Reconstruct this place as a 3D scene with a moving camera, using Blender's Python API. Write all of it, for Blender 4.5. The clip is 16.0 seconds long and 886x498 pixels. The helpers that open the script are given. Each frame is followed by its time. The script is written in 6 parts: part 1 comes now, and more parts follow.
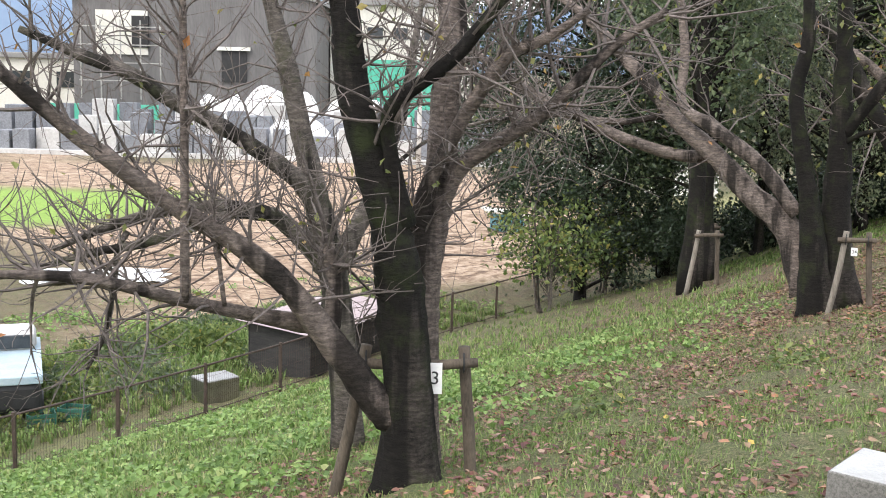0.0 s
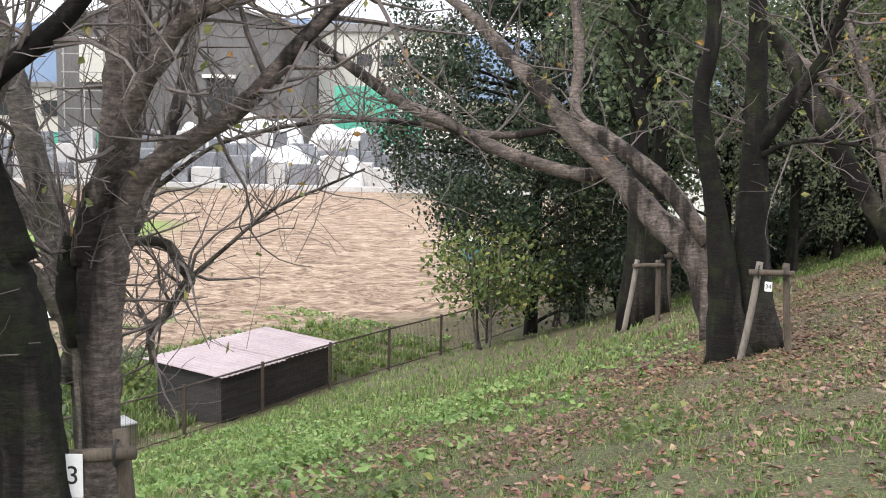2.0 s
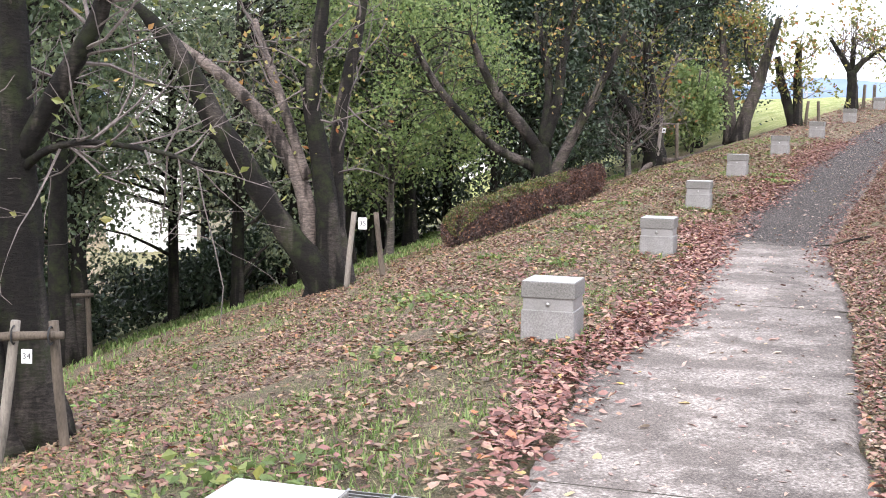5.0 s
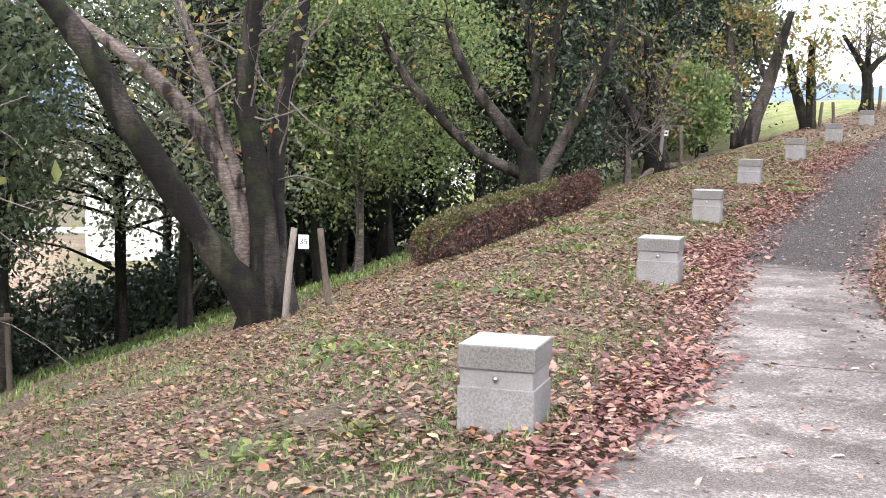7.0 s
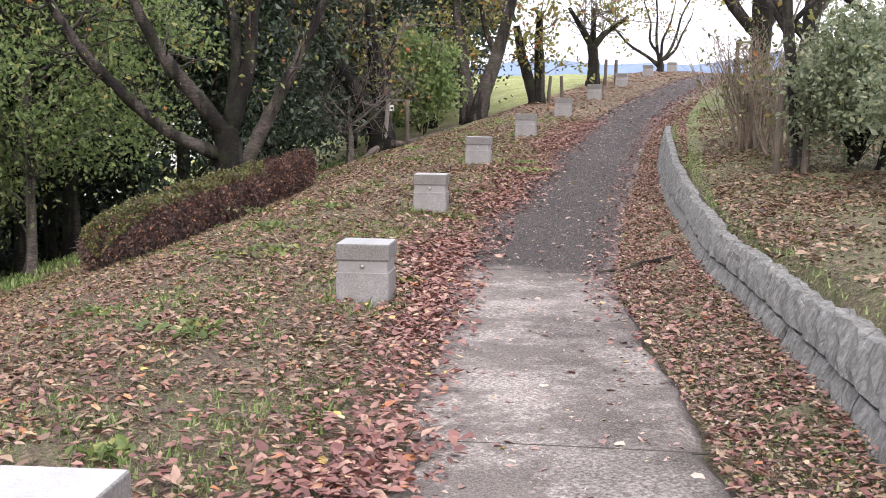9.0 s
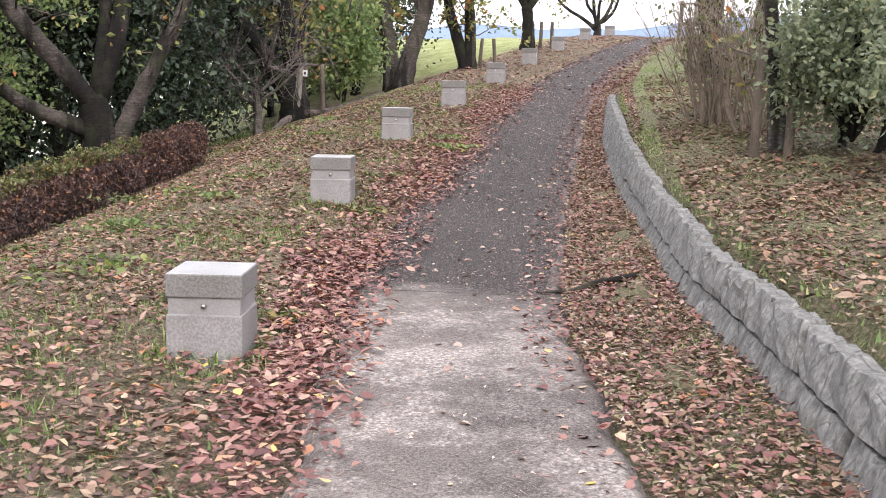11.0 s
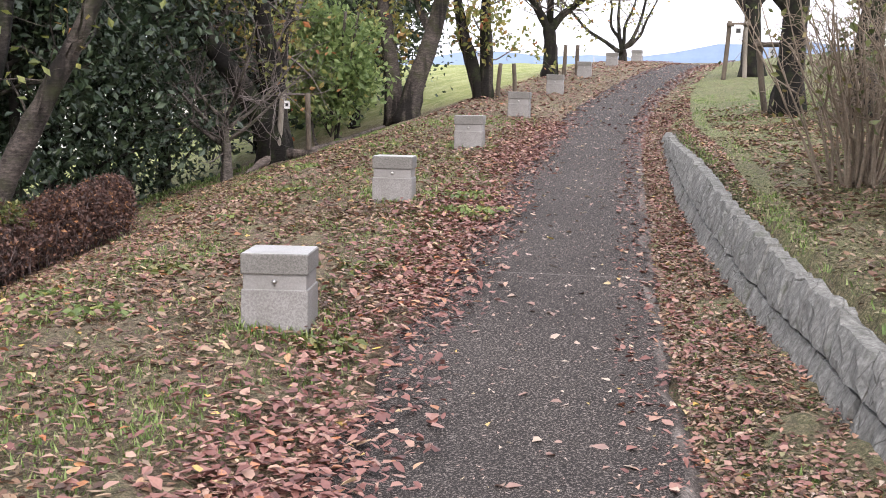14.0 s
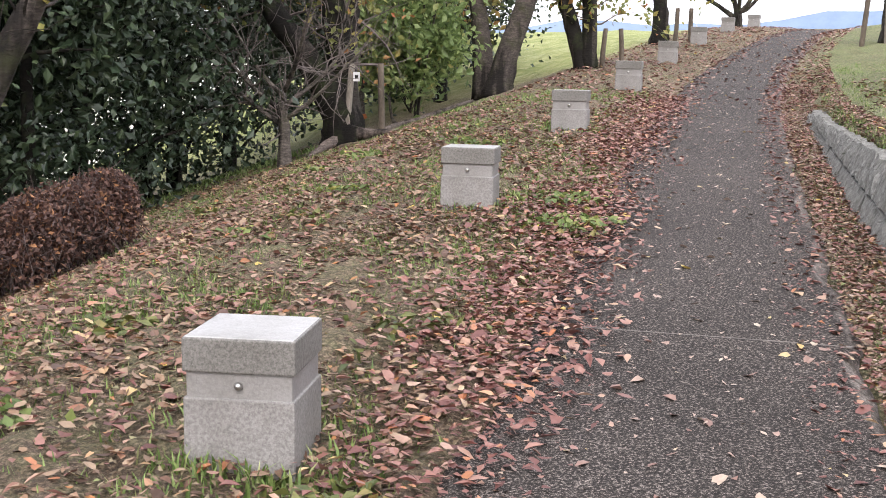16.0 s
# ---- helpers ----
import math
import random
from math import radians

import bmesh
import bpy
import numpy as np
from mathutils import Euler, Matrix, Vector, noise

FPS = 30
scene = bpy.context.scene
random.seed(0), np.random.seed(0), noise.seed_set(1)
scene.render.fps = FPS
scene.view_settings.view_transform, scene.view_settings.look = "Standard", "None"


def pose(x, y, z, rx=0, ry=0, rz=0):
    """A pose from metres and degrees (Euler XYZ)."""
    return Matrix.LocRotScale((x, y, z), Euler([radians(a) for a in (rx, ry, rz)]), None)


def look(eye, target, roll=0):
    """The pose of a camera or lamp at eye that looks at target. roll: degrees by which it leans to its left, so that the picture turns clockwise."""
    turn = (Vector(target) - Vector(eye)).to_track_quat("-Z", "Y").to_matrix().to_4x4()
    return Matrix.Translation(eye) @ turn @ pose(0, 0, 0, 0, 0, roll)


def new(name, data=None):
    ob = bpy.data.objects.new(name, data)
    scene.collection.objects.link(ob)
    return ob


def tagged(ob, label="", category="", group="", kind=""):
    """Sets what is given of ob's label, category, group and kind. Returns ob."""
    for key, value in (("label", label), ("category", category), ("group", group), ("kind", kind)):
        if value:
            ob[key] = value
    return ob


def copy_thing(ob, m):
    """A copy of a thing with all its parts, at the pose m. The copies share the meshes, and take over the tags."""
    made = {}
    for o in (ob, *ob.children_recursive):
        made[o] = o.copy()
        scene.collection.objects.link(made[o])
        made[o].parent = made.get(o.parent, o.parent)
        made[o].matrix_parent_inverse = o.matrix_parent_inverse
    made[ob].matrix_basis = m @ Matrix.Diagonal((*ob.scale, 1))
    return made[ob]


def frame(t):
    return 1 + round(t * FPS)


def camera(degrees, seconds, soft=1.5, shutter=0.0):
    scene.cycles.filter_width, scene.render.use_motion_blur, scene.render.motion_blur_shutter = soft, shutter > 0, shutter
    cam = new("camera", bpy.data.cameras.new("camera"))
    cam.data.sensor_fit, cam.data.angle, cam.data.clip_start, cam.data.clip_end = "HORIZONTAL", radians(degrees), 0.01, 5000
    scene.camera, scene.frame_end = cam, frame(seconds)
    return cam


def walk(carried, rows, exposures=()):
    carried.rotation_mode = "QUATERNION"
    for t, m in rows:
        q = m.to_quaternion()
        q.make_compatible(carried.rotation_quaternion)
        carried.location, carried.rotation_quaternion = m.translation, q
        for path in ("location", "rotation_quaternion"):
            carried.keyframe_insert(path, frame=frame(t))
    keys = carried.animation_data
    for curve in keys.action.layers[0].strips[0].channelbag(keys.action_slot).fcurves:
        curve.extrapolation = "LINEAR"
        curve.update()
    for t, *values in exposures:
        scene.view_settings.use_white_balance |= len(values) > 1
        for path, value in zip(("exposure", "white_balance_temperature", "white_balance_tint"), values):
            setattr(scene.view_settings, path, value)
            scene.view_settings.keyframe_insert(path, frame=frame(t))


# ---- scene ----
cam = camera(42.4, 16.0, soft=1.0)
METRES, EYE, TILT, LEAN, TURN = 22.0, 2.0, -9.0, -1.5, 0.0
ROWS = [
    (0.0, 0.0, 0.0, 0.0, -0.0, 0.0, -0.0),
    (0.5, 0.017, 0.0251, 0.0001, 0.09, 0.92, 0.06),
    (1.0, 0.0355, 0.0479, 0.0009, 0.24, 1.24, 0.08),
    (1.5, 0.0551, 0.0699, 0.002, 0.58, 0.68, 0.01),
    (2.0, 0.0745, 0.0945, 0.0029, 0.31, 1.44, 0.22),
    (2.5, 0.0929, 0.1185, 0.003, 0.25, 1.75, 0.11),
    (3.0, 0.1173, 0.1428, 0.0051, -3.01, 2.04, 0.4),
    (3.5, 0.1391, 0.1649, 0.006, -10.38, 2.14, 1.59),
    (4.0, 0.1622, 0.1857, 0.0066, -18.53, 1.8, 2.78),
    (4.5, 0.1796, 0.2071, 0.0086, -22.76, 1.88, 3.46),
    (7.0, 0.2657, 0.333, 0.0237, -22.67, 2.21, 3.38),
    (7.5, 0.2808, 0.3565, 0.0273, -21.4, 2.06, 3.29),
    (8.0, 0.3002, 0.3809, 0.0303, -23.24, 2.03, 3.49),
    (8.5, 0.3173, 0.4016, 0.034, -27.75, 0.89, 3.93),
    (9.0, 0.3404, 0.4232, 0.0375, -35.63, 0.0, 5.18),
    (11.5, 0.4405, 0.5327, 0.0561, -38.99, -2.08, 5.35),
    (12.0, 0.4637, 0.5588, 0.0613, -38.61, -0.76, 5.31),
    (12.5, 0.4861, 0.5857, 0.0665, -38.85, -0.48, 5.45),
    (13.0, 0.5066, 0.6112, 0.0706, -39.11, -0.26, 5.38),
    (13.5, 0.5271, 0.6391, 0.0749, -39.03, -0.49, 5.38),
    (14.0, 0.5464, 0.6655, 0.0792, -38.49, -0.7, 5.28),
    (14.5, 0.5659, 0.693, 0.0822, -37.91, -1.24, 5.24),
    (15.0, 0.5862, 0.7176, 0.0867, -36.24, -1.99, 4.95),
    (15.5, 0.6083, 0.7434, 0.091, -35.02, -1.96, 5.02),
    (16.0, 0.6295, 0.7651, 0.0949, -33.63, -1.75, 4.83),
]
EXPOSURE = [(0.0, 0.8, 6420, 11), (0.8, 0.62, 6420, 11), (1.5, 0.47, 6400, 11), (2.2, 0.72, 6400, 12), (3.0, 0.26, 6350, 13), (3.5, 0.8, 6300, 14), (4.2, 1.28, 6250, 16), (7.5, 1.28, 6250, 16), (9.0, 0.96, 6420, 19), (11.5, 1.08, 6440, 18), (13.0, 1.03, 6450, 18), (16.0, 1.04, 6500, 16)]
walk(cam, [(t, pose(0, 0, EYE, TILT, LEAN, TURN) @ pose(METRES * x, METRES * y, METRES * z, 90 + pitch, roll, yaw)) for t, x, y, z, yaw, pitch, roll in ROWS],
     EXPOSURE)


# ---- daylight: a bright overcast sky ----
world = bpy.data.worlds.new("overcast_sky")
scene.world = world
world.use_nodes = True
wn = world.node_tree.nodes
sky = wn.new("ShaderNodeTexSky")
sky.sky_type, sky.sun_disc = "NISHITA", False
sky.sun_elevation, sky.sun_rotation = radians(42), radians(215)
sky.air_density, sky.dust_density, sky.ozone_density = 1.0, 6.0, 1.5
veil = wn.new("ShaderNodeMixRGB")
veil.inputs["Fac"].default_value = 0.75
veil.inputs["Color2"].default_value = (11.0, 11.4, 12.0, 1)
world.node_tree.links.new(sky.outputs[0], veil.inputs["Color1"])
world.node_tree.links.new(veil.outputs[0], wn["Background"].inputs["Color"])
wn["Background"].inputs["Strength"].default_value = 0.12
sun_data = bpy.data.lights.new("sun", "SUN")
sun_data.energy, sun_data.angle, sun_data.color = 0.9, radians(18), (1.0, 0.96, 0.9)
sun = new("sun", sun_data)
sun.matrix_world = look((-20, -30, 38), (0, 0, 0))


# ---- materials ----
def nodes_of(name, rough=0.8, metal=0.0):
    m = bpy.data.materials.new(name)
    m.use_nodes = True
    b = m.node_tree.nodes["Principled BSDF"]
    b.inputs["Roughness"].default_value, b.inputs["Metallic"].default_value = rough, metal
    return m, m.node_tree.nodes, m.node_tree.links, b


def ramp_node(n, l, fac, stops):
    r = n.new("ShaderNodeValToRGB")
    while len(r.color_ramp.elements) < len(stops):
        r.color_ramp.elements.new(0.5)
    for e, (p, c) in zip(r.color_ramp.elements, stops):
        e.position, e.color = p, (*c, 1)
    l.new(fac, r.inputs["Fac"])
    return r.outputs["Color"]


def noise_node(n, l, scale, detail=4.0, rough=0.6, stretch=None, coords="Object"):
    tc = n.new("ShaderNodeTexCoord")
    t = n.new("ShaderNodeTexNoise")
    t.inputs["Scale"].default_value, t.inputs["Detail"].default_value, t.inputs["Roughness"].default_value = scale, detail, rough
    if stretch:
        mp = n.new("ShaderNodeMapping")
        mp.inputs["Scale"].default_value = stretch
        l.new(tc.outputs[coords], mp.inputs["Vector"])
        l.new(mp.outputs["Vector"], t.inputs["Vector"])
    else:
        l.new(tc.outputs[coords], t.inputs["Vector"])
    return t.outputs["Fac"]


def mix_node(n, l, fac, a, b, kind="MIX"):
    m = n.new("ShaderNodeMixRGB")
    m.blend_type = kind
    for key, v in (("Fac", fac), ("Color1", a), ("Color2", b)):
        if isinstance(v, (int, float)):
            m.inputs[key].default_value = v
        elif isinstance(v, tuple):
            m.inputs[key].default_value = (*v, 1)
        else:
            l.new(v, m.inputs[key])
    return m.outputs["Color"]


def bump_node(n, l, b, height_out, strength=0.4, dist=0.02):
    k = n.new("ShaderNodeBump")
    k.inputs["Strength"].default_value, k.inputs["Distance"].default_value = strength, dist
    l.new(height_out, k.inputs["Height"])
    l.new(k.outputs["Normal"], b.inputs["Normal"])


def plain(name, dark, light, rough=0.8, metal=0.0, big=3.0, fine=40.0, bump=0.3, dist=0.01, stretch=None, coords="Object"):
    """A surface that varies between two colours at two scales."""
    m, n, l, b = nodes_of(name, rough, metal)
    coarse, grain = noise_node(n, l, big, 3, 0.6, stretch, coords), noise_node(n, l, fine, 4, 0.7, stretch, coords)
    both = mix_node(n, l, 0.5, coarse, grain)
    l.new(ramp_node(n, l, both, [(0.36, dark), (0.64, light)]), b.inputs["Base Color"])
    bump_node(n, l, b, grain, bump, dist)
    return m


def speckled(name, base, dark, light, rough=0.7):
    """Granite or asphalt: fine dark and light grains, stains on top."""
    m, n, l, b = nodes_of(name, rough)
    grain, fleck = noise_node(n, l, 150, 2, 0.8), noise_node(n, l, 65, 2, 0.7)
    stain = noise_node(n, l, 2.2, 5, 0.65)
    c = ramp_node(n, l, grain, [(0.32, dark), (0.5, base), (0.68, light)])
    c = mix_node(n, l, 0.45, c, ramp_node(n, l, fleck, [(0.38, dark), (0.6, light)]))
    c = mix_node(n, l, 0.55, c, ramp_node(n, l, stain, [(0.35, (0.5, 0.49, 0.45)), (0.6, (1, 1, 1))]), "MULTIPLY")
    l.new(c, b.inputs["Base Color"])
    bump_node(n, l, b, fleck, 0.35, 0.006)
    return m


def leaf_mat(name, stops, rough=0.5, through_light=0.25):
    """Leaves, each of its own tint."""
    m, n, l, b = nodes_of(name, rough)
    g = n.new("ShaderNodeNewGeometry")
    c = ramp_node(n, l, g.outputs["Random Per Island"], stops)
    c = mix_node(n, l, 0.5, c, ramp_node(n, l, noise_node(n, l, 30, 3), [(0.3, (0.6, 0.6, 0.6)), (0.7, (1.25, 1.25, 1.2))]), "MULTIPLY")
    l.new(c, b.inputs["Base Color"])
    t = n.new("ShaderNodeBsdfTranslucent")
    l.new(c, t.inputs["Color"])
    mx = n.new("ShaderNodeMixShader")
    mx.inputs["Fac"].default_value = through_light
    l.new(b.outputs[0], mx.inputs[1])
    l.new(t.outputs[0], mx.inputs[2])
    l.new(mx.outputs[0], n["Material Output"].inputs["Surface"])
    return m


def bark_mat(name, dark, light, moss=None, bands=True, wet=0.0):
    """Bark mottled at two scales, with fine cross lenticels, streaks where rain has run and moss."""
    m, n, l, b = nodes_of(name, 0.9)
    b.inputs["Specular IOR Level"].default_value = 0.2
    blotch, grain = noise_node(n, l, 3.0, 5, 0.65), noise_node(n, l, 26, 6, 0.75, (1, 1, 1.7) if bands else (3, 3, 0.7))
    mean = tuple((a + c) / 2 for a, c in zip(dark, light))
    c = mix_node(n, l, 0.55, ramp_node(n, l, blotch, [(0.34, dark), (0.5, mean), (0.66, light)]), ramp_node(n, l, grain, [(0.36, dark), (0.64, light)]))
    dash = noise_node(n, l, 9, 4, 0.7, (1, 1, 5))
    c = mix_node(n, l, 0.5, c, ramp_node(n, l, dash, [(0.36, (0.4, 0.39, 0.38)), (0.5, (0.9, 0.9, 0.9)), (0.6, (1.8, 1.75, 1.7))]), "MULTIPLY")
    streak = noise_node(n, l, 2.2, 4, 0.55, (1.6, 1.6, 0.16))
    c = mix_node(n, l, ramp_node(n, l, streak, [(0.42 - wet, (1, 1, 1)), (0.5 - wet, (0, 0, 0))]), c, mix_node(n, l, 0.82, c, (0.006, 0.0055, 0.005)))
    if moss:
        c = mix_node(n, l, ramp_node(n, l, noise_node(n, l, 3.3, 5, 0.7), [(0.5, (0, 0, 0)), (0.68, (0.8, 0.8, 0.8))]), c, moss)
    l.new(c, b.inputs["Base Color"])
    bump_node(n, l, b, mix_node(n, l, 0.4, grain, dash), 0.9, 0.035)
    return m


def ground_mat():
    m, n, l, b = nodes_of("turf_and_soil", 0.95)
    zone = n.new("ShaderNodeVertexColor")
    zone.layer_name = "zone"
    parts = n.new("ShaderNodeSeparateColor")
    l.new(zone.outputs["Color"], parts.inputs[0])
    fine, mid, big = noise_node(n, l, 42, 6, 0.85), noise_node(n, l, 3.2, 5, 0.7), noise_node(n, l, 0.55, 4, 0.6)
    soil = ramp_node(n, l, fine, [(0.36, (0.03, 0.022, 0.016)), (0.5, (0.125, 0.088, 0.06)), (0.62, (0.34, 0.25, 0.175))])
    grass = ramp_node(n, l, fine, [(0.3, (0.045, 0.078, 0.02)), (0.52, (0.14, 0.205, 0.055)), (0.68, (0.27, 0.34, 0.12))])
    waves = noise_node(n, l, 0.85, 7, 0.72, (1, 1.9, 1))
    waves.node.inputs["Distortion"].default_value = 1.6
    straw = ramp_node(n, l, waves, [(0.38, (0.14, 0.088, 0.06)), (0.5, (0.36, 0.25, 0.17)), (0.6, (0.55, 0.42, 0.31))])
    bright = ramp_node(n, l, mix_node(n, l, 0.4, mid, fine), [(0.34, (0.15, 0.27, 0.035)), (0.66, (0.32, 0.44, 0.1))])
    patch = n.new("ShaderNodeMath")
    patch.operation = "MULTIPLY_ADD"
    l.new(mix_node(n, l, 0.35, mid, noise_node(n, l, 11, 4, 0.7)), patch.inputs[0])
    patch.inputs[1].default_value = 1.6
    shift = n.new("ShaderNodeMath")
    shift.operation = "MULTIPLY_ADD"
    l.new(parts.outputs[0], shift.inputs[0])
    shift.inputs[1].default_value, shift.inputs[2].default_value = 1.4, -1.45
    l.new(shift.outputs[0], patch.inputs[2])
    patch.use_clamp = True
    c = mix_node(n, l, patch.outputs[0], soil, grass)
    c = mix_node(n, l, 0.6, c, ramp_node(n, l, big, [(0.35, (0.72, 0.7, 0.66)), (0.65, (1.15, 1.15, 1.1))]), "MULTIPLY")
    c = mix_node(n, l, parts.outputs[1], c, straw)
    c = mix_node(n, l, parts.outputs[2], c, bright)
    l.new(c, b.inputs["Base Color"])
    bump_node(n, l, b, fine, 0.8, 0.04)
    return m


def path_mat():
    """Worn asphalt, paler where its binder has washed out at the lower end."""
    m, n, l, b = nodes_of("worn_asphalt", 0.9)
    b.inputs["Specular IOR Level"].default_value = 0.25
    zone = n.new("ShaderNodeVertexColor")
    zone.layer_name = "worn"
    parts = n.new("ShaderNodeSeparateColor")
    l.new(zone.outputs["Color"], parts.inputs[0])
    grain, fleck = noise_node(n, l, 80, 3, 0.85), noise_node(n, l, 45, 3, 0.8)
    blot, wide = noise_node(n, l, 1.6, 7, 0.72, (1, 1, 1)), noise_node(n, l, 0.7, 3, 0.6)
    darkc = ramp_node(n, l, grain, [(0.38, (0.009, 0.0078, 0.0072)), (0.53, (0.032, 0.0275, 0.025)), (0.64, (0.26, 0.226, 0.205))])
    palec = ramp_node(n, l, fleck, [(0.32, (0.08, 0.07, 0.062)), (0.5, (0.26, 0.232, 0.21)), (0.66, (0.52, 0.475, 0.44))])
    palec = mix_node(n, l, ramp_node(n, l, noise_node(n, l, 1.9, 9, 0.78), [(0.45, (0, 0, 0)), (0.55, (0.95, 0.95, 0.95))]), palec, ramp_node(n, l, grain, [(0.35, (0.06, 0.052, 0.047)), (0.65, (0.22, 0.192, 0.172))]))
    edge = n.new("ShaderNodeMath")
    edge.operation, edge.use_clamp = "MULTIPLY_ADD", True
    l.new(blot, edge.inputs[0])
    edge.inputs[1].default_value = 1.5
    low = n.new("ShaderNodeMath")
    low.operation = "MULTIPLY_ADD"
    l.new(parts.outputs[0], low.inputs[0])
    low.inputs[1].default_value, low.inputs[2].default_value = 2.0, -1.7
    l.new(low.outputs[0], edge.inputs[2])
    c = mix_node(n, l, edge.outputs[0], darkc, palec)
    c = mix_node(n, l, 0.5, c, ramp_node(n, l, wide, [(0.35, (0.75, 0.73, 0.72)), (0.65, (1.2, 1.18, 1.15))]), "MULTIPLY")
    l.new(c, b.inputs["Base Color"])
    bump_node(n, l, b, grain, 0.5, 0.006)
    return m


def stone_mat():
    """Split stone: streaked down the face, with dark slanting cracks and lichen."""
    m, n, l, b = nodes_of("split_stone", 0.9)
    streak, grain = noise_node(n, l, 7, 6, 0.75, (2.6, 2.6, 0.45)), noise_node(n, l, 30, 5, 0.75)
    c = ramp_node(n, l, mix_node(n, l, 0.45, streak, grain), [(0.36, (0.075, 0.074, 0.067)), (0.5, (0.165, 0.164, 0.15)), (0.64, (0.3, 0.298, 0.278))])
    tc, mp, v = n.new("ShaderNodeTexCoord"), n.new("ShaderNodeMapping"), n.new("ShaderNodeTexVoronoi")
    mp.inputs["Scale"].default_value, mp.inputs["Rotation"].default_value = (4.4, 4.4, 0.5), (radians(12), radians(-18), 0)
    v.feature = "DISTANCE_TO_EDGE"
    v.inputs["Scale"].default_value = 1.6
    l.new(tc.outputs["Object"], mp.inputs["Vector"])
    l.new(mp.outputs["Vector"], v.inputs["Vector"])
    crack = ramp_node(n, l, v.outputs["Distance"], [(0.0, (0.72, 0.71, 0.68)), (0.035, (1, 1, 1))])
    c = mix_node(n, l, ramp_node(n, l, noise_node(n, l, 1.7, 3), [(0.45, (0, 0, 0)), (0.62, (1, 1, 1))]), c, mix_node(n, l, 1.0, c, crack, "MULTIPLY"))
    c = mix_node(n, l, ramp_node(n, l, noise_node(n, l, 4, 6, 0.75), [(0.56, (0, 0, 0)), (0.68, (0.5, 0.5, 0.5))]), c, (0.075, 0.085, 0.05))
    l.new(c, b.inputs["Base Color"])
    bump_node(n, l, b, mix_node(n, l, 0.5, mix_node(n, l, 0.4, streak, grain), crack), 1.0, 0.05)
    return m


M_GROUND, M_PATH = ground_mat(), path_mat()
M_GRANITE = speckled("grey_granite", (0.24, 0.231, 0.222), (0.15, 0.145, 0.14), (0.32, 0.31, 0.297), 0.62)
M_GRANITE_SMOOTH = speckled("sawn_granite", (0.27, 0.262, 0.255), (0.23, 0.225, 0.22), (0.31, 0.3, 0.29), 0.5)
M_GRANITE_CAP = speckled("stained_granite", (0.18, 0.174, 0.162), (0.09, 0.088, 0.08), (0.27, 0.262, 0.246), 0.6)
# Cap tops: the bright sky reflection is put into this pale colour.
M_CAP_TOP = speckled("polished_granite_sheen", (0.47, 0.47, 0.47), (0.38, 0.38, 0.38), (0.55, 0.55, 0.55), 0.3)
M_STONE = stone_mat()
M_MORTAR = plain("dark_joint", (0.03, 0.028, 0.022), (0.08, 0.07, 0.055), 0.95)
M_SEAL = plain("joint_seal", (0.1, 0.09, 0.085), (0.24, 0.22, 0.205), 0.9)
M_BARK = bark_mat("cherry_bark", (0.045, 0.038, 0.034), (0.26, 0.215, 0.19))
M_BARK_MID = bark_mat("brown_bark", (0.018, 0.016, 0.015), (0.13, 0.11, 0.098), (0.045, 0.05, 0.024), wet=-0.06)
M_BARK_DARK = bark_mat("wet_dark_bark", (0.01, 0.0092, 0.0085), (0.085, 0.073, 0.063), (0.032, 0.042, 0.016), wet=-0.11)
M_BARK_GREY = bark_mat("grey_bark", (0.045, 0.04, 0.036), (0.2, 0.175, 0.155), (0.08, 0.085, 0.05))
M_TWIG = plain("twig_bark", (0.06, 0.05, 0.045), (0.2, 0.168, 0.155), 0.9, big=8, fine=60)
M_HEDGE_STEM = plain("hedge_stem", (0.04, 0.028, 0.026), (0.14, 0.1, 0.092), 0.9, big=8, fine=60)
M_TWIG_PALE = plain("pale_stem", (0.12, 0.095, 0.07), (0.3, 0.24, 0.18), 0.9, big=8, fine=60)
M_LITTER = leaf_mat("fallen_leaf", [(0.0, (0.085, 0.034, 0.03)), (0.22, (0.165, 0.066, 0.056)), (0.5, (0.245, 0.11, 0.09)), (0.74, (0.32, 0.175, 0.14)),
                                    (0.9, (0.4, 0.27, 0.2)), (0.95, (0.36, 0.13, 0.05)), (0.985, (0.5, 0.37, 0.25)), (1.0, (0.52, 0.37, 0.07))], 0.55, 0.08)
M_LITTER_BROWN = leaf_mat("withered_leaf", [(0.0, (0.06, 0.035, 0.024)), (0.4, (0.14, 0.075, 0.05)), (0.75, (0.22, 0.13, 0.08)), (1.0, (0.32, 0.22, 0.14))], 0.7, 0.1)
M_LITTER_TAN = leaf_mat("tan_fallen_leaf", [(0.0, (0.075, 0.045, 0.034)), (0.25, (0.15, 0.085, 0.06)), (0.5, (0.23, 0.15, 0.1)), (0.75, (0.32, 0.23, 0.155)), (0.88, (0.24, 0.11, 0.085)),
                                           (0.93, (0.36, 0.15, 0.05)), (1.0, (0.46, 0.36, 0.22))], 0.55, 0.08)
M_LITTER_PALE = leaf_mat("pale_fallen_leaf", [(0.0, (0.2, 0.11, 0.09)), (0.4, (0.34, 0.23, 0.19)), (0.75, (0.46, 0.36, 0.29)), (0.93, (0.52, 0.43, 0.34)), (1.0, (0.5, 0.36, 0.08))], 0.5, 0.1)
